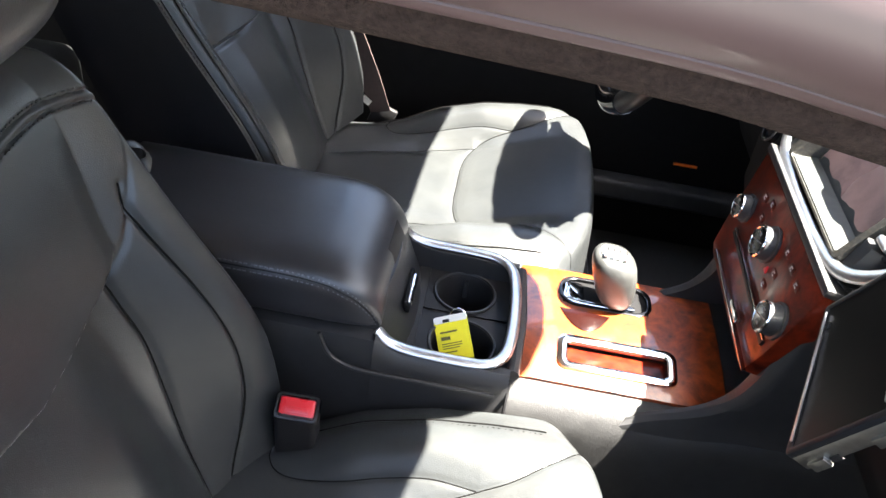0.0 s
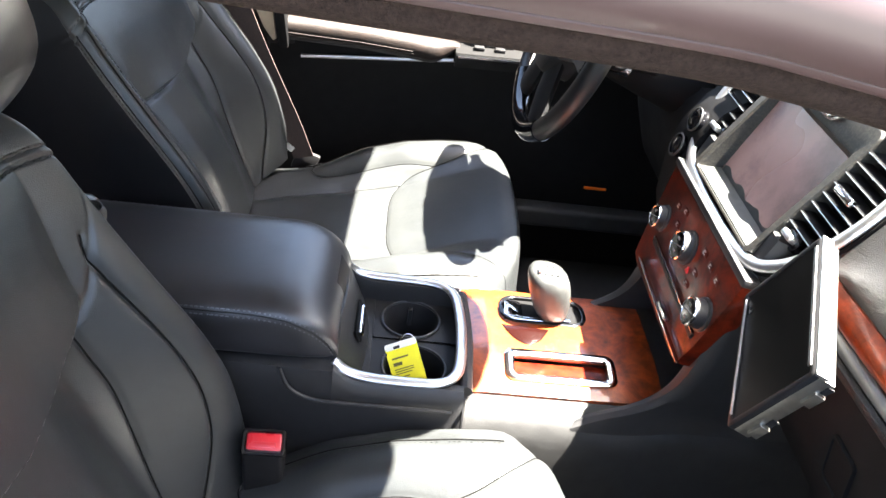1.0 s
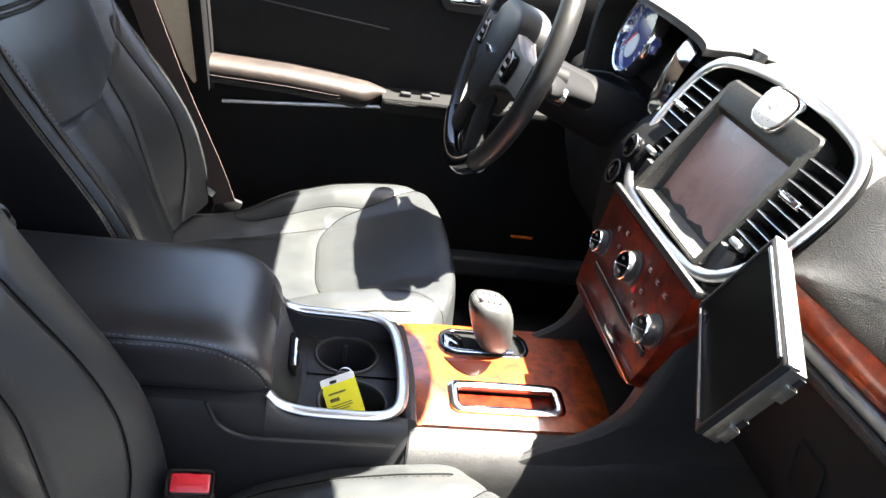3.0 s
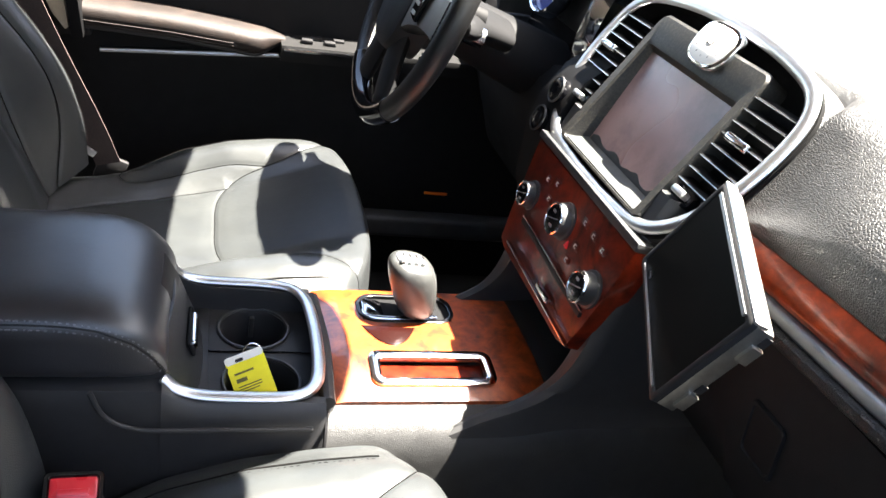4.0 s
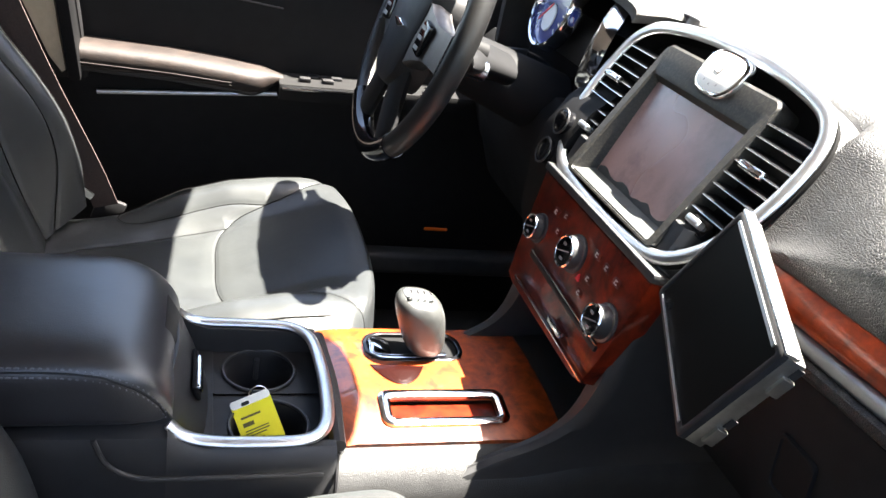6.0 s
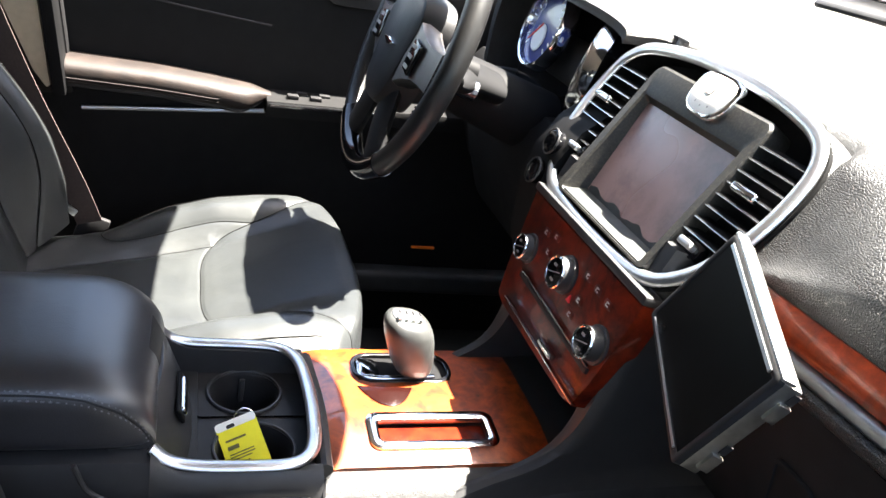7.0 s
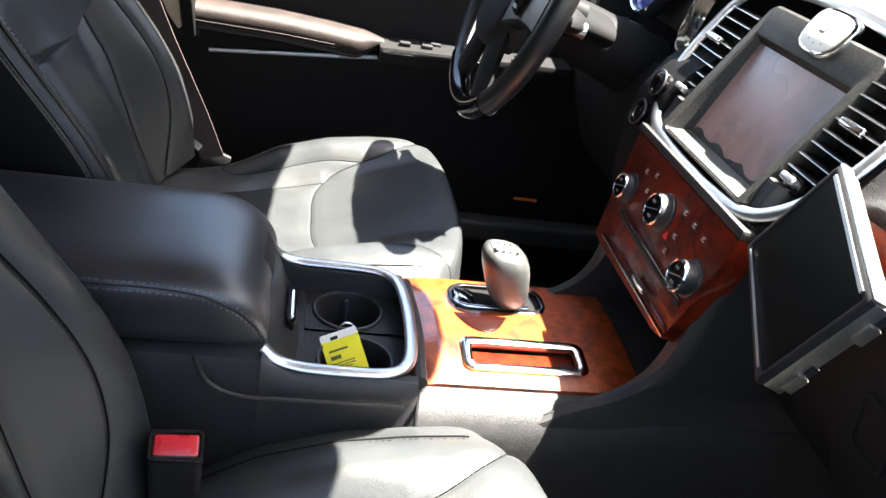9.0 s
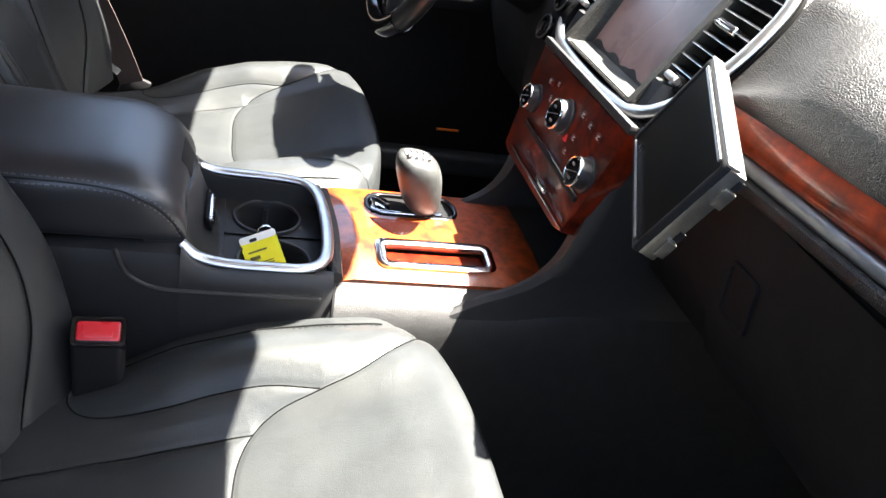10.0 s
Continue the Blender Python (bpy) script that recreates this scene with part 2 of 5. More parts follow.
def tube(points, radius, sides=10, closed=False, flat=1.0, up=(0, 0, 1), bm=None):
    """A swept round or flattened bar; flat scales its depth across 'up'."""
    pts = [Vector(p) for p in points]
    n = len(pts)
    rings = []
    for i, p in enumerate(pts):
        a = pts[(i - 1) % n] if closed or i else p
        b = pts[(i + 1) % n] if closed or i < n - 1 else p
        d = (b - a).normalized()
        s = d.cross(Vector(up))
        s = s.normalized() if s.length > 1e-5 else Vector((1, 0, 0))
        w = s.cross(d)
        r = radius[i] if isinstance(radius, (list, tuple)) else radius
        rings.append([p + s * (r * math.cos(2 * math.pi * k / sides)) + w * (r * flat * math.sin(2 * math.pi * k / sides)) for k in range(sides)])
    if closed:
        rings.append(rings[0])
        own = loft(rings, cap=False)
        bmesh.ops.remove_doubles(own, verts=own.verts, dist=1e-6)
        return join(bm, own)
    return loft(rings, bm=bm)


def disc(m, profile, seg=40, bm=None):
    """A turned shape: profile of (radius, depth toward the viewer) in the local frame m."""
    rings = [[m @ Vector((r * math.cos(2 * math.pi * k / seg), -d, r * math.sin(2 * math.pi * k / seg))) for k in range(seg)] for r, d in profile]
    return loft(rings, bm=bm)


def panel(outline, m, depth, bevel=0.0, bm=None):
    """A flat plate from an outline in the local x-z plane, its front at y = 0 and its back at y = depth."""
    own = bmesh.new()
    c = Vector((sum(p[0] for p in outline) / len(outline), 0, sum(p[1] for p in outline) / len(outline)))
    def ring(y, k):
        out = []
        for p in outline:
            q = Vector((p[0], 0, p[1]))
            d = c - q
            out.append(own.verts.new(m @ (q + d.normalized() * k + Vector((0, y, 0)))))
        return out
    rs = [ring(depth, 0), ring(bevel, 0), ring(bevel * 0.3, bevel * 0.3), ring(0, bevel)] if bevel else [ring(depth, 0), ring(0, 0)]
    n = len(outline)
    for a, b in zip(rs, rs[1:]):
        for i in range(n):
            own.faces.new((a[i], a[(i + 1) % n], b[(i + 1) % n], b[i]))
    own.faces.new(rs[0][::-1])
    own.faces.new(rs[-1])
    return join(bm, own)


def rounded(w, h, r, seg=6, cx=0.0, cy=0.0):
    """The outline of a rounded rectangle."""
    out = []
    for sx, sy, a0 in ((1, 1, 0), (-1, 1, 90), (-1, -1, 180), (1, -1, 270)):
        for k in range(seg + 1):
            a = radians(a0 + 90 * k / seg)
            out.append((cx + sx * (w / 2 - r) + r * math.cos(a), cy + sy * (h / 2 - r) + r * math.sin(a)))
    return out


def frame_of(outer, inner, m, depth, bm=None):
    """A flat frame between two outlines of equally many points."""
    own = bmesh.new()
    put = lambda o, y: [own.verts.new(m @ Vector((p[0], y, p[1]))) for p in o]
    rs = [put(outer, depth), put(outer, 0.001), put([(a[0] * 0.8 + b[0] * 0.2, a[1] * 0.8 + b[1] * 0.2) for a, b in zip(outer, inner)], 0),
          put([(a[0] * 0.2 + b[0] * 0.8, a[1] * 0.2 + b[1] * 0.8) for a, b in zip(outer, inner)], 0), put(inner, 0.001), put(inner, depth)]
    rs.append(rs[0])
    n = len(outer)
    for a, b in zip(rs, rs[1:]):
        for i in range(n):
            own.faces.new((a[i], a[(i + 1) % n], b[(i + 1) % n], b[i]))
    return join(bm, own)


def lin(t, table):
    return float(np.interp(t, [a for a, _ in table], [b for _, b in table]))


def smooth(a, b, x):
    k = min(1.0, max(0.0, (x - a) / (b - a)))
    return k * k * (3 - 2 * k)


def curve2(points, steps=6):
    return [(p.x, p.y) for p in curve([(a, b, 0) for a, b in points], steps)]


def stitches(points, length, gap, radius, bm=None):
    """A row of short thread stitches along a path."""
    pts = [Vector(p) for p in points]
    own = bmesh.new()
    walked, want, on = 0.0, 0.0, []
    for a, b in zip(pts, pts[1:]):
        d = (b - a).length
        while want + length <= walked + d:
            k0, k1 = max(0, (want - walked) / d), (want + length - walked) / d
            on.append((a.lerp(b, k0), a.lerp(b, k1)))
            want += length + gap
        walked += d
    for a, b in on:
        tube([a, a.lerp(b, 0.5) + Vector((0, 0, radius * 0.6)), b], radius, 5, bm=own)
    return join(bm, own)


# ---------------------------------------------------------------- setting: body shell
bm = bmesh.new()
bm.faces.new([bm.verts.new(p) for p in ((-400, -400, -0.22), (400, -400, -0.22), (400, 400, -0.22), (-400, 400, -0.22))])
solo("ground", bm, GROUND, "grey sunlit asphalt ground around the car", "ground", "structure")

solo("floor", box((3.0, 1.96, 0.05), pose(-0.35, 0.0, -0.025)), CARPET, "black carpeted floor of the car", "floor", "structure")


def roof_sheet(low, thick, grow):
    rings = []
    for x, zz, hw in ((-1.75, 1.12, 0.58), (-1.2, 1.165, 0.61), (-0.6, 1.175, 0.62), (-0.15, 1.158, 0.62), (0.03, 1.130, 0.62)):
        top = [Vector((x + grow * (x > 0), (hw + grow) * s, zz + low - 0.035 * abs(s) ** 3)) for s in np.linspace(-1, 1, 13)]
        rings.append(top + [p + Vector((0, 0, thick)) for p in reversed(top)])
    return loft(rings)


solo("ceiling", roof_sheet(0, 0.012, 0.0), HEADLINER, "pale fabric headliner under the car roof", "ceiling", "structure")
solo("roof", roof_sheet(0.014, 0.006, 0.012), PAINT, "mauve-grey painted roof panel of the car", "roof", "structure")
RAIL = [(-1.75, 0.58, 1.08), (-1.0, 0.635, 1.105), (-0.5, 0.65, 1.102), (-0.2, 0.655, 1.0945), (-0.12, 0.656, 1.089), (-0.05, 0.657, 1.074), (0.05, 0.662, 1.043), (0.35, 0.70, 0.955), (0.75, 0.75, 0.865)]


def sweep_rail(side, offset, r, flat):
    pts = curve([(x, side * (y + offset[0]), z + offset[1]) for x, y, z in RAIL], 8)
    return tube(pts, r, 14, flat=flat)


for side, nm in ((-1, "passenger"), (1, "driver")):
    rail = thing("roof_rail_" + nm, (-0.2, side * 0.655, 1.10), "mauve-grey painted window frame rail with a flocked black seal", "roof rail", kind="structure")
    part("painted_rail", sweep_rail(side, (0.006, 0.026), 0.0165, 0.95), PAINT, rail)
    part("drip_edge", sweep_rail(side, (0.0085, 0.0125), 0.0062, 0.5), PAINT, rail, "narrow painted lip over the seal")
    part("door_seal", sweep_rail(side, (0.0, 0.0075), 0.0085, 0.9), RUBBER, rail, "fuzzy dark seal with dust")

# unseen pod and visor under the windscreen head, added to shade the cabin's middle
mirror = thing("rear_view_mirror", (0.13, 0, 1.10), "unseen black mirror pod shaped to shade the console", "mirror")
POD = [(0.0, 0.185, 1.128), (0.05, 0.182, 1.120), (0.10, 0.170, 1.108), (0.135, 0.155, 1.101), (0.160, 0.135, 1.096), (0.180, 0.11, 1.091), (0.193, 0.08, 1.088), (0.200, 0.04, 1.087)]
part("shade_pod", loft([[Vector((x, 0.005 + hw * math.copysign(abs(math.cos(a)) ** 0.6, math.cos(a)), zc + 0.013 * math.sin(a))) for a in np.linspace(0, 2 * math.pi, 25)[:-1]] for x, hw, zc in POD]), PLASTIC_DARK, mirror)
visor = thing("shade_visor", (0.06, -0.34, 1.12), "unseen beige board added to shade the passenger seat", "sun visor")
part("shade_board", box((0.105, 0.40, 0.016), pose(0.048, -0.36, 1.112, 0, 14, 0), 0.007, 3), HEADLINER, visor)
part("board_rod", tube([(0.012, -0.55, 1.118), (0.012, -0.17, 1.126)], 0.005, 8), PLASTIC, visor)

# windscreen with its lower edge behind the dash
bm = bmesh.new()
rows = []
for k in range(9):
    t = k / 8
    rows.append([bm.verts.new((0.06 + 0.97 * t + 0.10 * t * (1 - s * s), s * (0.62 + 0.16 * t), 1.15 - 0.225 * t + 0.02 * math.sin(math.pi * t))) for s in np.linspace(-1, 1, 13)])
for a, b in zip(rows, rows[1:]):
    for i in range(12):
        bm.faces.new((a[i], a[i + 1], b[i + 1], b[i]))
shield = solo("windscreen", bm, GLASS, "clear curved windscreen over the dash", "windscreen", "structure")
shield.visible_shadow = False
solo("windscreen_base", tube(curve([(1.03 + 0.10 * (1 - (y / 0.78) ** 2), y, 0.915) for y in np.linspace(-0.78, 0.78, 9)], 4), 0.022, 10, flat=0.5), PLASTIC,
     "dark cowl strip along the foot of the windscreen", "cowl strip", "structure")


def hood():
    rings = []
    for x, zz, hw in ((1.06, 0.895, 0.86), (1.4, 0.89, 0.87), (1.8, 0.85, 0.87), (2.2, 0.77, 0.84), (2.35, 0.70, 0.80)):
        top = [Vector((x, hw * s, zz - 0.07 * abs(s) ** 4)) for s in np.linspace(-1, 1, 15)]
        rings.append(top + [Vector((p.x, p.y * 0.99, 0.05)) for p in reversed(top)])
    return loft(rings)


solo("bonnet", hood(), PAINT, "mauve-grey painted bonnet ahead of the windscreen", "bonnet", "structure")
# rear and lower closing panels
solo("wall_rear", box((0.08, 1.4, 1.15), pose(-1.75, 0, 0.55)), PLASTIC_DARK, "dark trim closing the back of the cabin", "trim", "structure")
solo("firewall", box((0.06, 1.60, 0.86), pose(0.98, 0.02, 0.43)), CARPET, "carpeted bulkhead at the front of the footwells", "bulkhead", "structure")
pd = thing("passenger_door", (-0.1, -0.88, 0.2), "closed black passenger door panel with its window lowered", "car door")
part("panel", loft([[Vector((x, y, z)) for z, y in ((0.0, -0.87), (0.30, -0.845), (0.60, -0.84), (0.80, -0.855), (0.845, -0.872), (0.85, -0.96), (0.0, -0.96))] for x in np.linspace(-0.70, 0.95, 12)]), PLASTIC_DARK, pd)
solo("wall_side", box((1.24, 0.06, 0.86), pose(-1.22, 0.87, 0.43)), PLASTIC_DARK, "dark rear door trim on the driver side", "trim", "structure")
solo("wall_window", box((1.10, 0.02, 0.34), pose(-1.18, 0.775, 0.99, 20, 0, 0)), mat("privacy_glass", (0.012, 0.013, 0.014), 0.12, vary=0.05, scale=20),
     "dark tinted rear side window on the driver side", "window", "structure")
solo("wall_side", box((1.05, 0.06, 0.86), pose(-1.24, -0.87, 0.43)), PLASTIC_DARK, "dark rear door trim on the passenger side", "trim", "structure")
solo("c_pillar", box((0.55, 0.06, 0.36), pose(-1.55, 0.78, 1.00, 14, 0, 0), 0.02), PLASTIC_DARK, "dark rear pillar trim", "pillar", "structure")
solo("c_pillar", box((0.55, 0.06, 0.36), pose(-1.55, -0.78, 1.00, -14, 0, 0), 0.02), PLASTIC_DARK, "dark rear pillar trim", "pillar", "structure")
solo("b_pillar_passenger", box((0.16, 0.06, 1.10), pose(-0.78, -0.73, 0.56, 0, -4, 0), 0.02), BEIGE, "beige centre pillar beside the passenger doorway", "pillar", "structure")


# ---------------------------------------------------------------- seats
def field(px, py, pts):
    """Distance of many points from a path, all at once."""
    best = np.full(np.shape(px), 9.0)
    for (ax, ay), (bx, by) in zip(pts, pts[1:]):
        dx, dy = bx - ax, by - ay
        k = np.clip(((px - ax) * dx + (py - ay) * dy) / (dx * dx + dy * dy), 0, 1)
        best = np.minimum(best, np.hypot(px - ax - k * dx, py - ay - k * dy))
    return best


def ease(a, b, x):
    k = np.clip((x - a) / (b - a), 0, 1)
    return k * k * (3 - 2 * k)


def seat_edge(x):
    return 0.262 - 0.03 * ease(-0.03, 0.058, x) - 0.02 * ease(-0.25, -0.46, x)


def seat_warp(x, q):
    """The front corners of the pad are rounded in plan."""
    return x - 0.052 * smooth(-0.16, 0.058, x) * abs(q) ** 3


SEAT_RIM = [(-0.48, 0.335), (-0.40, 0.345), (-0.34, 0.362), (-0.27, 0.398), (-0.19, 0.424), (-0.12, 0.434), (-0.05, 0.438), (0.0, 0.436), (0.03, 0.424), (0.05, 0.392), (0.058, 0.355)]
SEAT_MID = [(-0.50, 0.335), (-0.40, 0.35), (-0.30, 0.365), (-0.215, 0.382), (-0.19, 0.388), (-0.12, 0.413), (-0.06, 0.435), (-0.01, 0.447), (0.02, 0.444), (0.04, 0.43), (0.053, 0.405), (0.058, 0.37), (0.05, 0.3), (0.03, 0.22)]
PAD_SEAM = curve2([(-0.211, 0.0), (-0.211, 0.05), (-0.206, 0.09), (-0.193, 0.122), (-0.170, 0.139), (-0.13, 0.150), (-0.09, 0.162), (-0.045, 0.186), (0.0, 0.211), (0.02, 0.224)])
SIDE_SEAM = curve2([(-0.46, 0.095), (-0.40, 0.106), (-0.28, 0.118), (-0.22, 0.122), (-0.193, 0.122)])
BOLSTER_SEAM = curve2([(-0.368, 0.212), (-0.370, 0.190), (-0.356, 0.170), (-0.325, 0.160), (-0.275, 0.157), (-0.235, 0.160), (-0.18, 0.160), (-0.13, 0.151)])
SEAT_SEAMS = (PAD_SEAM, SIDE_SEAM, BOLSTER_SEAM)


STATION = np.linspace(-0.50, 0.058, 280)
EVEN = lambda v, n: v if n == 0 else EVEN(np.convolve(np.pad(v, 2, mode="edge"), [0.1, 0.2, 0.4, 0.2, 0.1], "valid"), n - 1)
MID_LINE = EVEN(np.interp(STATION, *zip(*SEAT_MID)), 10)
RIM_LINE = EVEN(np.interp(STATION, *zip(*SEAT_RIM)), 10)


def cushion_top(x, s):
    """Height of the seat pad; x forward, s across from its middle."""
    a = np.abs(s)
    edge = seat_edge(x)
    z = np.interp(x, STATION, MID_LINE) + 0 * a
    rim = np.interp(x, STATION, RIM_LINE) + 0 * a
    rim = np.where(x > -0.1, np.minimum(rim, z + 0.05), rim)
    crest = z + (np.maximum(rim + 0.012, z) - z) * ease(0.03, -0.03, x)
    z = z + (crest - z) * ease(0.115, 0.195, a)
    z = z + (rim - 0.012 - z) * ease(edge - 0.070, edge + 0.004, a) ** 1.5
    # seams: rounded front pad, side seams
    d = np.minimum(np.minimum(field(x + 0 * a, a, PAD_SEAM), field(x + 0 * a, a, SIDE_SEAM)), field(x + 0 * a, a, BOLSTER_SEAM))
    z = z - 0.0020 * np.exp(-(d / 0.0030) ** 2) - 0.0030 * np.exp(-(d / 0.014) ** 2)
    side = field(x + 0 * a, a, SIDE_SEAM)
    z = z + 0.0004 * np.sin(95 * x + 2.5 * np.sin(9 * s)) * np.exp(-(side / 0.03) ** 2)
    z = z + 0.004 * np.exp(-((x + 0.30) / 0.05) ** 2) * (1 - ease(0.085, 0.12, a)) * ease(-0.18, -0.22, x)
    return z


def cushion_mesh(cx, cy, lift=0.0):
    xs = list(np.linspace(-0.48, 0.0, 250)) + list(np.linspace(0.002, 0.058, 30))
    ss = np.linspace(-1, 1, 281)
    rings = []
    for x in xs:
        edge = float(seat_edge(x))
        zs = cushion_top(x, ss * edge) + lift
        top = [Vector((cx + seat_warp(x, s), cy + s * edge, z + 0.0007 * noise.noise(Vector((x * 9, s * 2.4 + cy, 3.1))))) for s, z in zip(ss, zs)]
        sx = cx + seat_warp(x, 1)
        low = top[0].z
        side = [Vector((sx, cy + edge + 0.006, low - 0.03)), Vector((sx, cy + edge - 0.002, 0.24)), Vector((sx, cy + edge - 0.03, 0.17))]
        side2 = [Vector((p.x, 2 * cy - p.y, p.z)) for p in reversed(side)]
        rings.append(top + side + side2)
    # rounded nose under the front edge
    last = rings[-1]
    for k, (dx, f) in enumerate(((0.004, 0.85), (0.004, 0.6), (-0.002, 0.3), (-0.02, 0.0))):
        rings.append([Vector((p.x + dx, p.y, 0.17 + (p.z - 0.17) * f)) for p in last])
    return loft(rings)


BACK_HALF = [(0, 0.232), (0.06, 0.250), (0.14, 0.257), (0.25, 0.252), (0.36, 0.247), (0.45, 0.243), (0.50, 0.232), (0.535, 0.205), (0.555, 0.15), (0.562, 0.08)]
BACK_BULGE = [(0, 0.058), (0.10, 0.084), (0.16, 0.090), (0.22, 0.086), (0.3, 0.072), (0.4, 0.057), (0.48, 0.052), (0.562, 0.03)]
# lower edge of the upper pad, height over distance from the middle
PAD_EDGE = [(0.0, 0.285), (0.06, 0.292), (0.12, 0.298), (0.155, 0.305), (0.180, 0.328), (0.195, 0.350), (0.214, 0.385), (0.230, 0.415), (0.25, 0.450), (0.4, 0.6)]
BACK_SEAM_A = curve2([(0.0, 0.155), (0.03, 0.170), (0.064, 0.185), (0.105, 0.197), (0.167, 0.204), (0.242, 0.203), (0.341, 0.196), (0.372, 0.202)], 8)
BACK_SEAM_B = curve2([(0.0, 0.130), (0.08, 0.138), (0.151, 0.147), (0.22, 0.155), (0.267, 0.155), (0.305, 0.155)], 8)
TOP_SEAM = curve2([(0.436, 0.243), (0.449, 0.228), (0.458, 0.205), (0.463, 0.176), (0.464, 0.15), (0.460, 0.10), (0.456, 0.05), (0.455, 0.0)], 8)
RIDGE = 0.955


def back_surface(s, w):
    """Forward bulge of the backrest; s across from its middle, w up along it."""
    a = np.abs(s)
    hw = np.interp(w, *zip(*BACK_HALF))
    up = w - np.interp(a, *zip(*PAD_EDGE))
    bolster = ease(0.120, 0.232, a)
    pad = np.maximum(bolster, 0.45 + 0.2 * ease(0.0, 0.12, up))
    k = ease(-0.006, 0.008, up)
    p = bulge_of(w) * (bolster * (1 - k) + pad * k)
    p = p + 0.022 * np.exp(-((w - 0.15) / 0.13) ** 2) * (1 - ease(0.04, 0.125, a))
    p = p - 0.003 * np.exp(-((up + 0.006) / 0.005) ** 2) * (1 - ease(0.20, 0.24, a))
    for pts in (BACK_SEAM_A, BACK_SEAM_B):
        d = field(w, a, pts)
        p = p - 0.0036 * np.exp(-(d / 0.0030) ** 2) - 0.0020 * np.exp(-(d / 0.012) ** 2)
    d = field(w, a, TOP_SEAM)
    p = p - 0.0024 * np.exp(-((d - 0.0045) / 0.0018) ** 2)
    d = np.abs(a - hw * RIDGE)
    p = p - 0.0026 * np.exp(-((d - 0.0045) / 0.0018) ** 2) * ease(0.45, 0.44, w)
    p = p - 0.020 * ease(0.90, 1.0, a / hw) ** 2 - 0.075 * ease(0.45, 0.575, w) ** 2
    return p


def bulge_of(w):
    table = np.array(BACK_BULGE)
    x = np.linspace(0, 0.562, 60)
    y = np.interp(x, table[:, 0], table[:, 1])
    for _ in range(20):
        y[1:-1] = (y[:-2] + y[1:-1] * 2 + y[2:]) / 4
    return np.interp(w, x, y)


def backrest_mesh(cx, cy, recline):
    r = radians(recline)
    upv, nv = Vector((-math.sin(r), 0, math.cos(r))), Vector((math.cos(r), 0, math.sin(r)))
    o = Vector((cx, cy, 0.345))
    place = lambda s, w, d: o + Vector((0, s, 0)) + upv * w + nv * d
    qs = np.linspace(-1, 1, 301)
    rings = []
    for w in np.linspace(0.0, 0.562, 300):
        hw = float(np.interp(w, *zip(*BACK_HALF)))
        ds = back_surface(qs * hw, np.full(qs.shape, w))
        ring = [place(q * hw, w, d + 0.0012 * noise.noise(Vector((q * 2.6 + cy, w * 9, 1.3)))) for q, d in zip(qs, ds)]
        edge, low = ds[0], -0.125 + 0.03 * smooth(0.50, 0.562, w)
        wall = ((1.012, edge - 0.014), (1.02, edge * 0.55 + low * 0.45), (1.015, edge * 0.25 + low * 0.75), (0.97, low + 0.012), (0.8, low), (0.4, low - 0.005))
        ring += [place(q * hw, w, d) for q, d in wall] + [place(-q * hw, w, d) for q, d in reversed(wall)]
        rings.append(ring)
    bm = loft(rings)
    # the faces round the side and back take the dark copy that paints their shade
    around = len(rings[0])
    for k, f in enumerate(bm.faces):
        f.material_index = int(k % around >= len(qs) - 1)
    return bm, place


def head_restraint(place, parent):
    """Padded head restraint on two posts over the backrest."""
    rings = []
    for k in range(21):
        q = -1 + 2 * k / 20
        f = (1 - abs(q) ** 3.2) ** (1 / 3.2) if abs(q) < 1 else 0.0
        f = max(f, 0.12)
        ring = []
        for i in range(36):
            a = 2 * math.pi * i / 36
            ca, sa = math.cos(a), math.sin(a)
            u, v = math.copysign(abs(ca) ** 0.7, ca), math.copysign(abs(sa) ** 0.7, sa)
            ring.append(place(0.012 + 0.130 * q, 0.633 + 0.092 * u * (0.5 + 0.5 * f), 0.128 + 0.052 * v * f))
        rings.append(ring)
    pad = part("head_restraint", loft(rings), LEATHER_SOFT, parent)
    for s in (-0.055, 0.055):
        part("post", tube([place(s, 0.50, -0.03), place(s, 0.60, 0.12)], 0.006, 10), CHROME, pad)


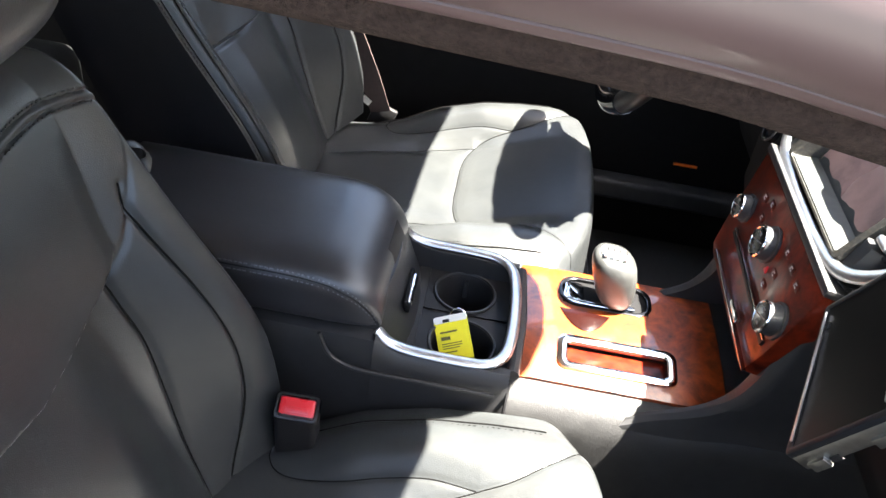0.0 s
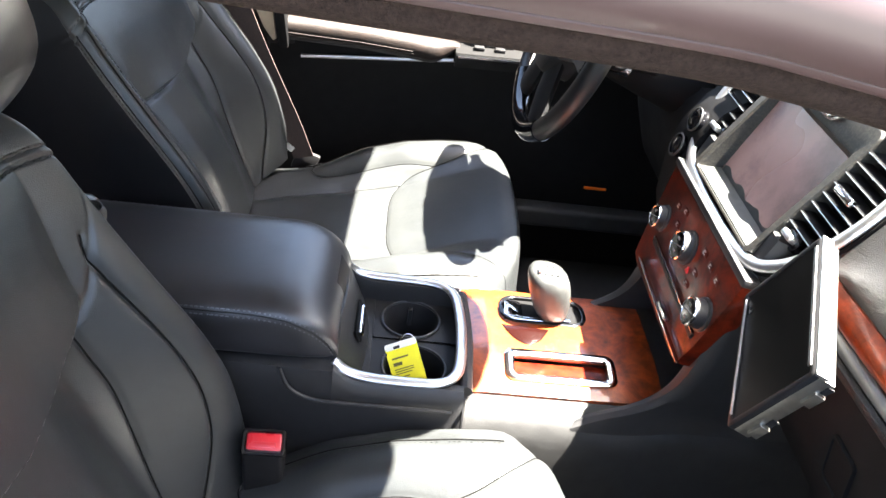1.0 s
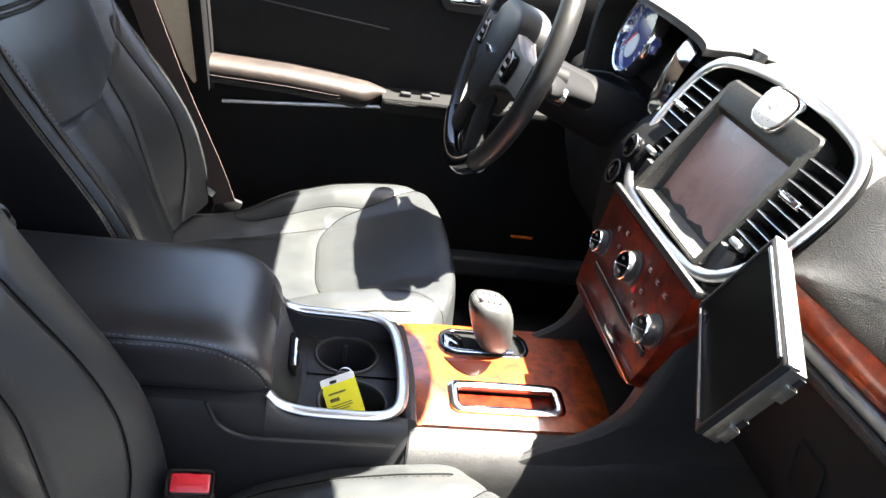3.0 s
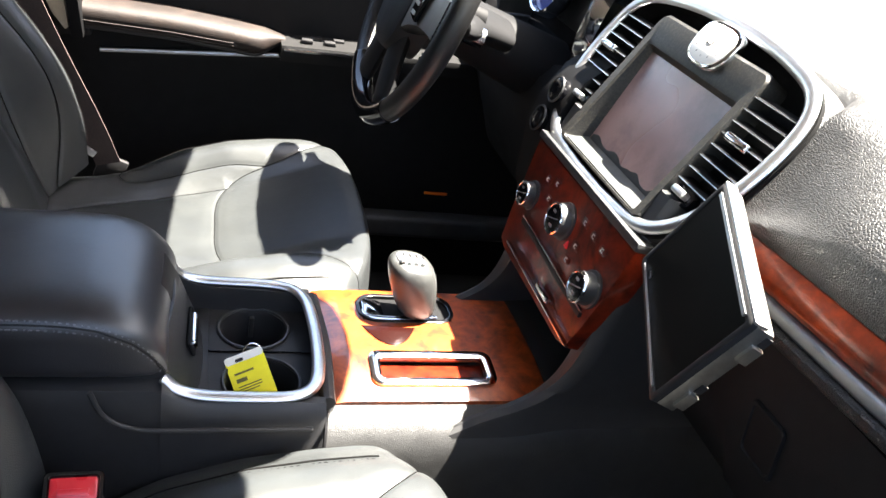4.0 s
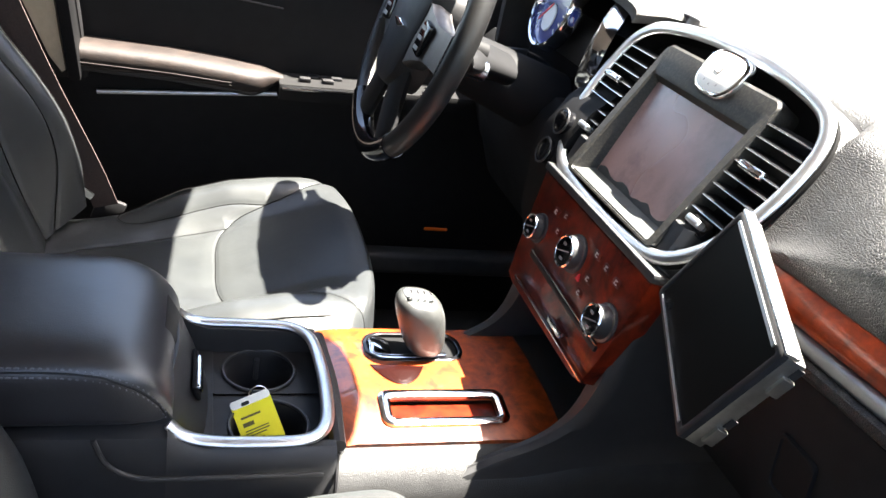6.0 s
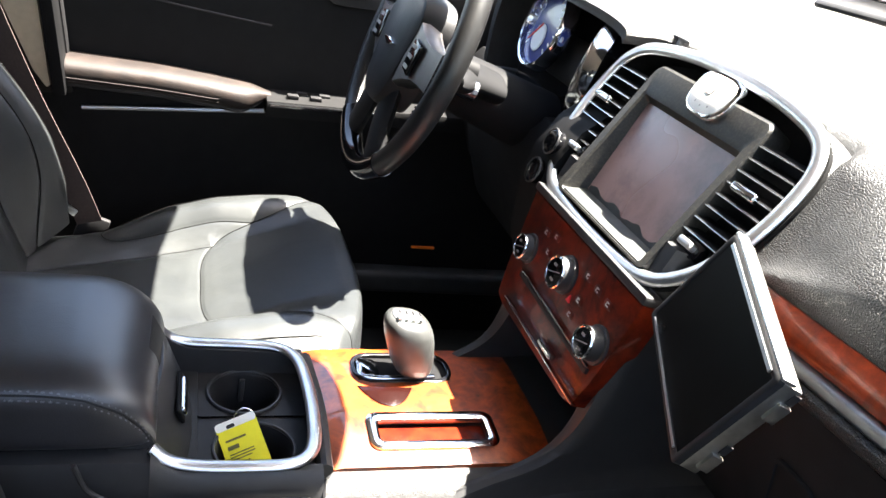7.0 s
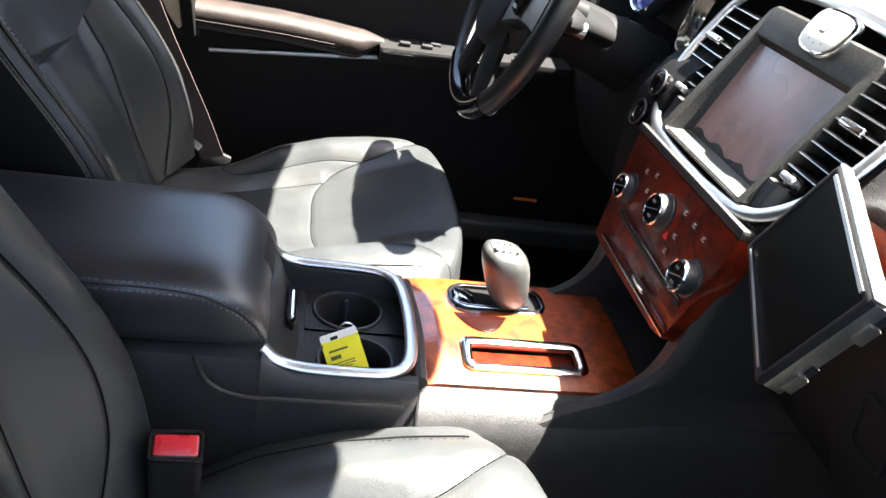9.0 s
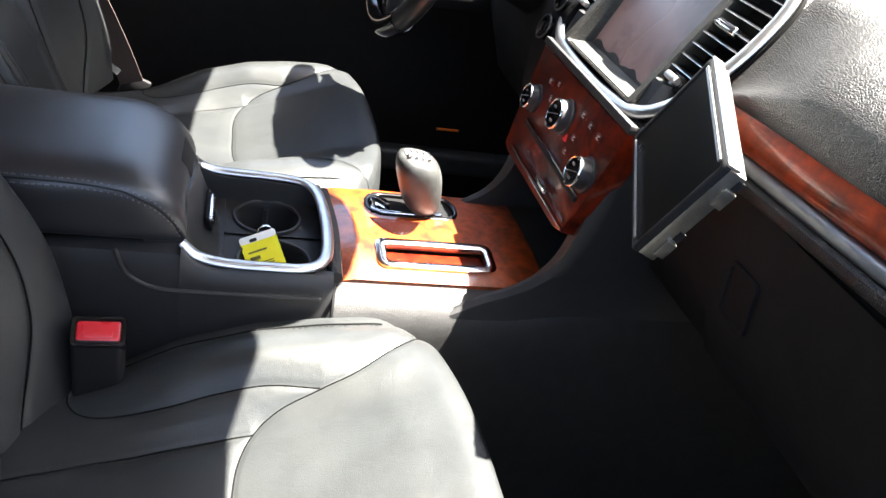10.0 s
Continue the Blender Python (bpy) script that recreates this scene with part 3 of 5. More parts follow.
def seat(name, cy, back_x, recline, label, inner):
    t = thing(name, (-0.2, cy, 0.0), label, "car seat", "front seats")
    part("seat_cushion", cushion_mesh(0.012 if inner > 0 else 0.0, cy, 0.001 if inner > 0 else 0.0), LEATHER, t, "black leather pad with stitched panels")
    mesh, place = backrest_mesh(back_x, cy, recline)
    back = part("backrest", mesh, LEATHER, t, "reclined black leather back with bolsters and sides coloured dark for shade")
    back.data.materials.append(SIDE_SHADE)
    off_x, off_z = (0.012, 0.001) if inner > 0 else (0.0, 0.0)
    for sgn in (-1, 1):
        # dark tubes along the seams, put there for crease shade
        for path in SEAT_SEAMS:
            pts = [(off_x + seat_warp(x, a / float(seat_edge(x))), cy + sgn * a, float(cushion_top(x, a)) + off_z + 0.0002) for x, a in path]
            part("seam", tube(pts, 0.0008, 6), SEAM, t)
        for path in (BACK_SEAM_A, BACK_SEAM_B):
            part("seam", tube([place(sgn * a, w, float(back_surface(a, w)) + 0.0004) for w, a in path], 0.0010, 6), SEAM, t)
        ws = np.linspace(0.03, 0.44, 50)
        hs = np.interp(ws, *zip(*BACK_HALF)) * RIDGE
        for off in (-0.0045, 0.0045):
            ds = back_surface(hs + off, ws)
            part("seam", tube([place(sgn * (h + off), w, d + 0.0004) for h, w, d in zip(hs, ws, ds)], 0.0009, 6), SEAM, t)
    # double stitch rows along the bolster edges and over the shoulders
    for sgn in (-1, 1):
        row = bmesh.new()
        for off in (-0.0085, 0.0085):
            ws = np.linspace(0.03, 0.435, 60)
            hs = np.interp(ws, *zip(*BACK_HALF)) * RIDGE + off
            ds = back_surface(hs, ws)
            if not (inner > 0 and sgn > 0):
                stitches([place(sgn * h, w, d + 0.0008) for h, w, d in zip(hs, ws, ds)], 0.0042, 0.0022, 0.0009, row)
            ws = np.array([p[0] for p in TOP_SEAM]) + off * 0.8
            hs = np.array([p[1] for p in TOP_SEAM])
            ds = back_surface(hs, ws)
            stitches([place(sgn * h, w, d + 0.0008) for h, w, d in zip(hs, ws, ds)], 0.0042, 0.0022, 0.0009, row)
        part("stitching", row, THREAD, t)
        edge_pts = []
        for x in np.linspace(-0.40, -0.04, 60):
            e = seat_edge(x)
            s = e - 0.030
            edge_pts.append((seat_warp(x, s / e) + (0.012 if inner > 0 else 0), cy + sgn * s, float(cushion_top(x, s)) + (0.0018 if inner > 0 else 0.0008)))
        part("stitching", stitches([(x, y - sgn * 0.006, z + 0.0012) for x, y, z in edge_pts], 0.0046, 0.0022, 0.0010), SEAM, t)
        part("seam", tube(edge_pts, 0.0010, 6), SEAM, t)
    head_restraint(place, t)
    if inner > 0:
        loop = [place(0.240, 0.392, 0.030), place(0.262, 0.380, 0.040), place(0.272, 0.362, 0.036), place(0.262, 0.348, 0.030), place(0.250, 0.344, 0.020)]
        part("pull_loop", tube(curve(loop, 6), 0.006, 8, flat=0.25, up=(0.3, 0, 1)), LEATHER, t, "small black webbing loop")
    # seat base and rails
    part("seat_base", box((0.42, 0.44, 0.10), pose(-0.22, cy, 0.125), 0.02), PLASTIC_DARK, t)
    for sgn in (-1, 1):
        part("seat_rail", box((0.52, 0.04, 0.07), pose(-0.22, cy + sgn * 0.19, 0.037), 0.006), PLASTIC_DARK, t)
    return t


seat("driver_seat", 0.40, -0.470, 26, "black leather driver seat with sunlit cushion beside the console", -1)
seat("passenger_seat", -0.40, -0.400, 23, "black leather passenger seat with sunlit cushion beside the console", 1)


# ---------------------------------------------------------------- centre console
con = thing("center_console", (-0.1, 0, 0.0), "black centre console with wood veneer and chrome between the seats", "console")


def console_rear():
    rings = []
    for x, top, hw in ((-0.62, 0.474, 0.110), (-0.40, 0.481, 0.113), (-0.262, 0.484, 0.119)):
        r = []
        for y, z in ((hw + 0.018, 0.0), (hw + 0.012, 0.2), (hw + 0.004, 0.40), (hw, top - 0.02), (hw - 0.006, top - 0.005), (hw - 0.02, top)):
            r.append(Vector((x, y, z)))
        rings.append(r + [Vector((p.x, -p.y, p.z)) for p in reversed(r)])
    return loft(rings)


part("rear_body", console_rear(), PLASTIC, con)
TRAY_TOP = [(-0.262, 0.486), (-0.245, 0.470), (-0.225, 0.464), (-0.14, 0.461), (-0.10, 0.459)]
for sgn in (-1, 1):
    rings = []
    for x in np.linspace(-0.262, -0.098, 14):
        top = lin(x, TRAY_TOP)
        hw = 0.120
        ys = ((hw + 0.018, 0.0), (hw + 0.012, 0.2), (hw + 0.004, 0.38), (hw, top - 0.022), (hw - 0.005, top - 0.006), (hw - 0.012, top), (0.098, top), (0.096, top - 0.01), (0.096, 0.0))
        rings.append([Vector((x, sgn * y, z)) for y, z in ys])
    part("side_wall", loft(rings), PLASTIC, con)
# body under the veneer, with rounded shoulders
rings = []
for x in [*np.linspace(-0.096, 0.30, 30), 0.6, 0.95]:
    rise = 0.012 * smooth(0.10, 0.2, x)
    lean = 0.012 * smooth(-0.09, 0.06, x)
    far = [(0.140, 0.0), (0.136, 0.20), (0.132, 0.34), (0.129, 0.407 + rise)]
    for k in range(1, 7):
        a = radians(90 * k / 6)
        far.append((0.100 + 0.029 * math.cos(a), 0.407 + rise + 0.038 * math.sin(a)))
    far.append((0.098, 0.445 + rise))
    near = [(0.084, 0.4405 + rise), (0.094, 0.4385 + rise), (0.104, 0.4330 + rise), (0.113, 0.4255 + rise), (0.121, 0.4155 + rise), (0.1265, 0.403 + rise), (0.129, 0.388 + rise), (0.132, 0.34), (0.136, 0.20), (0.140, 0.0)]
    rings.append([Vector((x, y + lean, z)) for y, z in far] + [Vector((x, -y, z)) for y, z in near])
part("front_body", loft(rings), VINYL, con, "grained black vinyl side of the console")
part("front_seam", tube(curve([(-0.097, -0.148, 0.0), (-0.097, -0.137, 0.3), (-0.097, -0.128, 0.41), (-0.097, -0.112, 0.452)]), 0.002, 6), PLASTIC_DARK, con)
side_line = curve([(-0.325, -0.1265, 0.49), (-0.312, -0.129, 0.462), (-0.285, -0.130, 0.447), (-0.24, -0.130, 0.444), (-0.112, -0.1275, 0.441)], 6)
part("side_crease", tube(side_line, 0.0026, 8), PLASTIC, con)


def plate_with_holes(xs, ys, holes, zf, thick):
    """A plate over a grid of cuts; holes are cells left open, with walls round them."""
    bm = bmesh.new()
    cx, cy = len(xs) - 1, len(ys) - 1
    top = [[bm.verts.new((x, y, zf(x, y))) for y in ys] for x in xs]
    bot = [[bm.verts.new((x, y, zf(x, y) - thick)) for y in ys] for x in xs]
    solid = lambda i, j: 0 <= i < cx and 0 <= j < cy and not any(a <= (xs[i] + xs[i + 1]) / 2 <= b and c <= (ys[j] + ys[j + 1]) / 2 <= d for a, b, c, d in holes)
    for i in range(cx):
        for j in range(cy):
            if not solid(i, j):
                continue
            bm.faces.new((top[i][j], top[i + 1][j], top[i + 1][j + 1], top[i][j + 1]))
            bm.faces.new((bot[i][j + 1], bot[i + 1][j + 1], bot[i + 1][j], bot[i][j]))
            for di, dj, a, b in ((-1, 0, (i, j), (i, j + 1)), (1, 0, (i + 1, j + 1), (i + 1, j)), (0, -1, (i + 1, j), (i, j)), (0, 1, (i, j + 1), (i + 1, j + 1))):
                if not solid(i + di, j + dj):
                    bm.faces.new((top[a[0]][a[1]], top[b[0]][b[1]], bot[b[0]][b[1]], bot[a[0]][a[1]]))
    return bm


# openings in the veneer, x from-to and y from-to
GATE = (-0.036, 0.080, 0.048, 0.100)
BIN = (-0.030, 0.098, -0.062, -0.026)
gx = sorted(set([round(v, 4) for v in np.linspace(-0.094, 0.168, 24)] + [GATE[0], GATE[1], BIN[0], BIN[1]]))
gy = sorted(set([round(v, 4) for v in np.linspace(-0.089, 0.122, 30)] + [GATE[2], GATE[3], BIN[2], BIN[3]]))
crown = lambda x, y: 0.457 - (0.013 * (-y / 0.09) ** 2.2 if y < 0 else 0.006 * (y / 0.122) ** 4) - 0.004 * smooth(-0.07, -0.094, x)
veneer = part("veneer_panel", plate_with_holes(gx, gy, [GATE, BIN], crown, 0.006), WOOD, con, "glossy orange-red burl veneer")
# burl-coloured floor, put in for the wood mirrored in the slot
part("bin_liner", box((0.128, 0.036, 0.003), pose(0.034, -0.044, 0.4440)), WOOD_SHADE, con)
fm = axes((0.034, -0.044, 0.4575), (1, 0, 0), (0, 1, 0.13))
part("bin_frame", frame_of(rounded(0.150, 0.054, 0.013), rounded(0.126, 0.032, 0.006), fm, 0.006), CHROME, con, "chrome frame of the small slot")
gm = axes((0.022, 0.074, 0.4585), (1, 0, 0), (0, 1, 0))
part("gate_frame", frame_of(rounded(0.126, 0.062, 0.024), rounded(0.114, 0.050, 0.020), gm, 0.005), GLOSS, con)
part("gate_plate", box((0.116, 0.052, 0.003), pose(0.022, 0.074, 0.4515)), DEEP, con)
# dark red-black lobe lying on the veneer below the gate
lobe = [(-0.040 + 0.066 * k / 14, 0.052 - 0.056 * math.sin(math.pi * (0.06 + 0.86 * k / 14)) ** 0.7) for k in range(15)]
part("gate_lobe", panel([(x - 0.022, y - 0.074) for x, y in lobe], gm, 0.004, 0.001), mat("red_black_gloss", (0.010, 0.002, 0.0015), 0.22, spec=0.3), con, "dark gloss lobe below the lever gate")
part("gate_shield", panel(rounded(0.026, 0.040, 0.008, 4), axes((-0.020, 0.074, 0.4565), (1, 0, -0.12), (0, 1, 0)), 0.003, 0.001), CHROME, con, "bright plate at the end of the gate")
part("gate_bar", tube(curve([(-0.030, 0.080, 0.456), (-0.028, 0.056, 0.457), (0.02, 0.052, 0.457), (0.06, 0.056, 0.457)]), 0.004, 8, flat=0.6), CHROME, con)

# cup holder tray
def tray():
    bm = bmesh.new()
    z = 0.432
    for (y0, y1, c, rx, ry) in ((0.014, 0.098, (-0.166, 0.057), 0.039, 0.039), (-0.098, 0.006, (-0.160, -0.042), 0.040, 0.040)):
        x0, x1 = -0.222, -0.098
        n = 48
        outer, inner, low, base = [], [], [], []
        for k in range(n):
            a = 2 * math.pi * (k + 0.5) / n
            dx, dy = math.cos(a), math.sin(a)
            tx = ((x1 if dx > 0 else x0) - c[0]) / dx if abs(dx) > 1e-6 else 9
            ty = ((y1 if dy > 0 else y0) - c[1]) / dy if abs(dy) > 1e-6 else 9
            q = min(tx, ty)
            outer.append(bm.verts.new((c[0] + dx * q, c[1] + dy * q, z)))
            inner.append(bm.verts.new((c[0] + dx * rx, c[1] + dy * ry, z)))
            low.append(bm.verts.new((c[0] + dx * (rx - 0.002), c[1] + dy * (ry - 0.002), z - 0.004)))
            base.append(bm.verts.new((c[0] + dx * rx * 0.93, c[1] + dy * ry * 0.93, z - 0.07)))
        for r0, r1 in ((outer, inner), (inner, low), (low, base)):
            for k in range(n):
                bm.faces.new((r0[k], r0[(k + 1) % n], r1[(k + 1) % n], r1[k]))
        bm.faces.new(base)
    bmesh.ops.recalc_face_normals(bm, faces=bm.faces)
    return bm


part("cup_tray", tray(), PLASTIC_DARK, con, "matt black tray with two round cup wells")
part("tray_bridge", box((0.124, 0.010, 0.012), pose(-0.16, 0.010, 0.424), 0.002), PLASTIC_DARK, con)
part("tray_floor_rear", box((0.05, 0.192, 0.008), pose(-0.243, 0, 0.430), 0.001), PLASTIC_DARK, con)
for cx, cy, rr in ((-0.166, 0.057, 0.041), (-0.160, -0.042, 0.042)):
    part("cup_rim", tube([(cx + rr * math.cos(a), cy + rr * math.sin(a), 0.4335) for a in np.linspace(0, 2 * math.pi, 41)[:-1]], 0.0022, 6, True), PLASTIC, con)
    part("cup_clip", box((0.006, 0.010, 0.03), pose(cx, cy + 0.036, 0.41), 0.002), PLASTIC, con)
# chrome surround, open to the rear
pts = [(-0.262, 0.106, 0.486), (-0.25, 0.108, 0.474), (-0.225, 0.109, 0.467), (-0.16, 0.109, 0.465), (-0.128, 0.105, 0.464), (-0.110, 0.090, 0.463), (-0.102, 0.06, 0.463), (-0.099, 0.0, 0.463),
       (-0.102, -0.058, 0.463), (-0.110, -0.086, 0.463), (-0.128, -0.101, 0.464), (-0.16, -0.105, 0.465), (-0.215, -0.105, 0.467), (-0.245, -0.103, 0.473), (-0.262, -0.099, 0.486)]
part("chrome_surround", tube(curve(pts, 6), 0.0075, 12, flat=0.55), SATIN, con, "satin chrome strip round the cup tray")
part("front_lip", tube(curve([(-0.094, 0.10, 0.452), (-0.090, 0.0, 0.455), (-0.094, -0.10, 0.452)], 6), 0.008, 8), PLASTIC, con)
# curved front of the storage bin with its latch
rings = []
for z in np.linspace(0.43, 0.515, 8):
    rings.append([Vector((-0.236 + 0.014 * (1 - (y / 0.1) ** 2) - 0.40 * (z - 0.43), y, z)) for y in np.linspace(-0.098, 0.098, 17)] + [Vector((-0.30, y, z)) for y in (0.098, 0.0, -0.098)])
part("bin_front", loft(rings), PLASTIC, con)
lt = pose(-0.2365, -0.006, 0.4745, 0, -22, 0)
part("latch_recess", box((0.004, 0.070, 0.018), lt, 0.0018, 3), DEEP, con)
part("bin_latch", box((0.008, 0.058, 0.010), lt @ Matrix.Translation((0.002, 0, 0)), 0.0035, 4), CHROME, con, "small chrome latch")
part("lid_release", box((0.010, 0.066, 0.036), pose(-0.2655, 0.024, 0.5180, 0, -28, 0), 0.003), PLASTIC_DARK, con)


def lid_size(x):
    k = max(0.0, (x + 0.340) / 0.082)
    return 0.110 * (1 - 0.14 * k ** 3), 0.480, 0.480 + 0.086 * (0.25 + 0.75 * math.sqrt(max(0.0, 1 - k * k)))


def lid_side(x, z):
    hw, z0, z1 = lid_size(x)
    up = z - (z0 + z1) / 2
    sa = min(1.0, abs(up) / ((z1 - z0) / 2)) ** (1 / (0.60 if up > 0 else 0.36))
    return hw * math.sqrt(max(0.0, 1 - sa * sa)) ** 0.40


def armrest():
    rings = []
    for x in [*np.linspace(-0.62, -0.345, 16), *[-0.340 + 0.0819 * math.sin(math.pi / 2 * k / 40) for k in range(0, 41)]]:
        hw, z0, z1 = lid_size(x)
        ring = []
        for k in range(80):
            a = 2 * math.pi * k / 80
            ca, sa = math.cos(a), math.sin(a)
            y = hw * math.copysign(abs(ca) ** 0.40, ca)
            ring.append(Vector((x, y, (z0 + z1) / 2 + (z1 - z0) / 2 * math.copysign(abs(sa) ** (0.60 if sa > 0 else 0.36), sa))))
        rings.append(ring)
    return loft(rings)


lid = part("armrest_lid", armrest(), LEATHER_SOFT, con, "padded black leather armrest lid")
LID_SEAM = [(-0.60, 0.550), (-0.42, 0.5495), (-0.360, 0.549), (-0.326, 0.546), (-0.310, 0.541), (-0.288, 0.529), (-0.272, 0.511), (-0.264, 0.495)]
for sgn in (-1, 1):
    flat = curve([(x, 0, z) for x, z in LID_SEAM], 12)
    for dz in (0.0035, -0.0035):
        path = [(p.x, sgn * (lid_side(p.x, p.z + dz) + 0.0009), p.z + dz) for p in flat]
        part("lid_stitching", stitches(path, 0.0042, 0.0018, 0.0009), THREAD_LID, lid)
    part("lid_seam", tube([(p.x, sgn * (lid_side(p.x, p.z) - 0.0005), p.z) for p in flat], 0.0013, 6), PLASTIC_DARK, lid)

# gear lever
lever = thing("gear_lever", (0.03, 0.066, 0.455), "black leather gear knob with a bright top on the console", "gear lever")
km = axes((0.030, 0.070, 0.4535), (1, 0, 0), (0, 1, 0))


def knob():
    rings = []
    for h, rx, ry in ((0.0, 0.010, 0.010), (0.003, 0.0175, 0.017), (0.009, 0.0225, 0.022), (0.019, 0.0262, 0.0255), (0.034, 0.0285, 0.0280), (0.050, 0.0302, 0.0298), (0.062, 0.0302, 0.0300), (0.070, 0.0285, 0.0285), (0.0755, 0.0245, 0.0250), (0.0785, 0.019, 0.0195), (0.0795, 0.010, 0.010)):
        lean = Vector((0.034 - 0.26 * h, 0.060 + 0.05 * h, 0.459 + h))
        rings.append([lean + Vector((rx * math.copysign(abs(math.cos(a)) ** 0.85, math.cos(a)), ry * math.copysign(abs(math.sin(a)) ** 0.85, math.sin(a)), -0.10 * rx * math.cos(a) * smooth(0.03, 0.075, h))) for a in np.linspace(0, 2 * math.pi, 33)[:-1]])
    return loft(rings)


part("stalk", tube([(0.042, 0.062, 0.452), (0.038, 0.062, 0.475)], 0.010, 12), CHROME, lever)
part("knob", knob(), KNOB_HIDE, lever, "worn black leather knob")
cap = axes((0.0135, 0.0640, 0.5395), (1, 0, -0.10), (0, 1, 0))
part("knob_cap", panel(rounded(0.036, 0.030, 0.011, 5), cap, 0.006, 0.002), SATIN, lever, "chrome cap with small marks")
for k in range(4):
    part("cap_tooth", box((0.0055, 0.004, 0.0075), cap @ pose(-0.0125 + 0.0083 * k, -0.0012, -0.0120), 0.0014), SATIN, lever)
    part("cap_mark", box((0.0018, 0.0012, 0.007), cap @ pose(-0.0085 + 0.0083 * k, -0.0001, 0.004)), PLASTIC_DARK, lever)

# key tag in the near cup well
tag = thing("key_tag", (-0.17, -0.05, 0.40), "yellow and white paper key tag standing in a cup well", "key tag")
tm = axes((-0.170, -0.036, 0.430), (0.97, -0.02, 0.22), (-0.30, 0.74, 0.60)) @ pose(0, 0, 0, 0, -13, 0)
part("card", panel(rounded(0.044, 0.066, 0.004), tm, 0.0008), YELLOW, tag, "yellow printed card")
part("card_head", panel(rounded(0.044, 0.009, 0.0035, cx=0, cy=0.0285), tm @ Matrix.Translation((0, -0.0006, 0)), 0.0005), PAPER, tag, "white top edge with a hole")
part("card_hole", panel(rounded(0.009, 0.004, 0.0015, cx=-0.006, cy=0.0265), tm @ Matrix.Translation((0, -0.0012, 0)), 0.0004), PLASTIC_DARK, tag)
for k, (w, hgt, off) in enumerate(((0.022, 0.0022, 0.012), (0.012, 0.0045, 0.004), (0.026, 0.0012, -0.003), (0.026, 0.0012, -0.006), (0.022, 0.0012, -0.009), (0.018, 0.0014, -0.014))):
    part("print_line", box((w, 0.0004, hgt), tm @ pose(-0.016 + w / 2, -0.0008, off)), INK, tag)
part("tag_ring", tube([tm @ Vector((0.010 + 0.010 * math.cos(a), 0.002, 0.030 + 0.010 * math.sin(a))) for a in np.linspace(0, 2 * math.pi, 25)[:-1]], 0.001, 6, True), CHROME, tag)

# seat belt buckle
bk = thing("belt_buckle", (-0.335, -0.215, 0.30), "black belt buckle with a red button beside the passenger seat", "belt buckle")
bmx = axes((-0.3295, -0.2005, 0.4435), (1, 0.03, 0), (0.0, 0.82, 0.57))
part("housing", box((0.047, 0.038, 0.11), pose(-0.331, -0.189, 0.384, 4, 0, 2), 0.007, 3), PLASTIC_DARK, bk)
part("bezel", frame_of(rounded(0.050, 0.031, 0.006), rounded(0.041, 0.022, 0.003), bmx, 0.014), GLOSS, bk)
part("button", panel(rounded(0.0405, 0.0215, 0.003), bmx @ Matrix.Translation((0, 0.001, 0)), 0.010, 0.003), RED, bk, "bright red release button")
part("button_ridge", box((0.026, 0.002, 0.006), bmx @ pose(0, 0.0005, -0.003), 0.0009), RED, bk)
part("housing_cup", box((0.052, 0.042, 0.040), pose(-0.332, -0.188, 0.343, 4, 0, 2), 0.005, 3), PLASTIC_DARK, bk)
# thin pale line round the upper edge of the cup
part("cup_edge", box((0.0525, 0.0425, 0.0012), pose(-0.332, -0.1878, 0.362, 4, 0, 2)), DIM_MARK, bk, "pale line round the cup")
part("stalk", box((0.042, 0.05, 0.10), pose(-0.335, -0.185, 0.30, 10, 0, 0), 0.006), PLASTIC, bk)


# ---------------------------------------------------------------- dashboard
dash = thing("dashboard", (0.4, 0, 0.45), "black grained dashboard with veneer strip, chrome-ringed centre panel and vents", "dashboard")
TOP = [(0.214, 0.757), (0.211, 0.785), (0.222, 0.815), (0.258, 0.845), (0.325, 0.870), (0.45, 0.890), (0.65, 0.906), (0.87, 0.918), (1.04, 0.905)]


def dash_top():
    prof = curve([(x, 0, z) for x, z in TOP], 5)
    rings = []
    for y in np.linspace(-0.80, 0.868, 168):
        ring = []
        for p in prof:
            x, z = p.x, p.z
            x += 0.05 * smooth(0.55, 0.8, abs(y)) * (1 - smooth(0.3, 0.9, x))
            z -= 0.012 * smooth(0.6, 0.8, abs(y))
            if y > 0.12:
                # the driver's side falls back under the instrument hood
                x += 0.09 * smooth(0.14, 0.24, y) * (1 - smooth(0.28, 0.5, p.x))
            # the pad stays behind the centre panel
            d = (x - 0.2559) * 0.866 - (z - 0.8152) * 0.50
            deep = 0.030 - (0.025 * smooth(0.178, 0.194, abs(y - 0.005)) if y < 0 else 0.0)
            k = (1 - smooth(0.196 if y < 0 else 0.215, 0.206 + 0.14 * smooth(0.745, 0.81, z) if y < 0 else 0.30, abs(y - 0.005))) * (1 - smooth(0.90, 0.93, z + 0.04 * (x > 0.4)))
            if d < deep and k > 0:
                x += (deep - d) * 0.866 * k
                z -= (deep - d) * 0.50 * k
            ring.append(Vector((x, y, z)))
        back = [Vector((1.04, y, 0.80)), Vector((0.40, y, 0.72)), Vector((ring[0].x + 0.02, y, 0.735))]
        rings.append(ring + back)
    return loft(rings)


part("upper_pad", dash_top(), VINYL_DASH, dash, "grained vinyl top bleached by the sun")
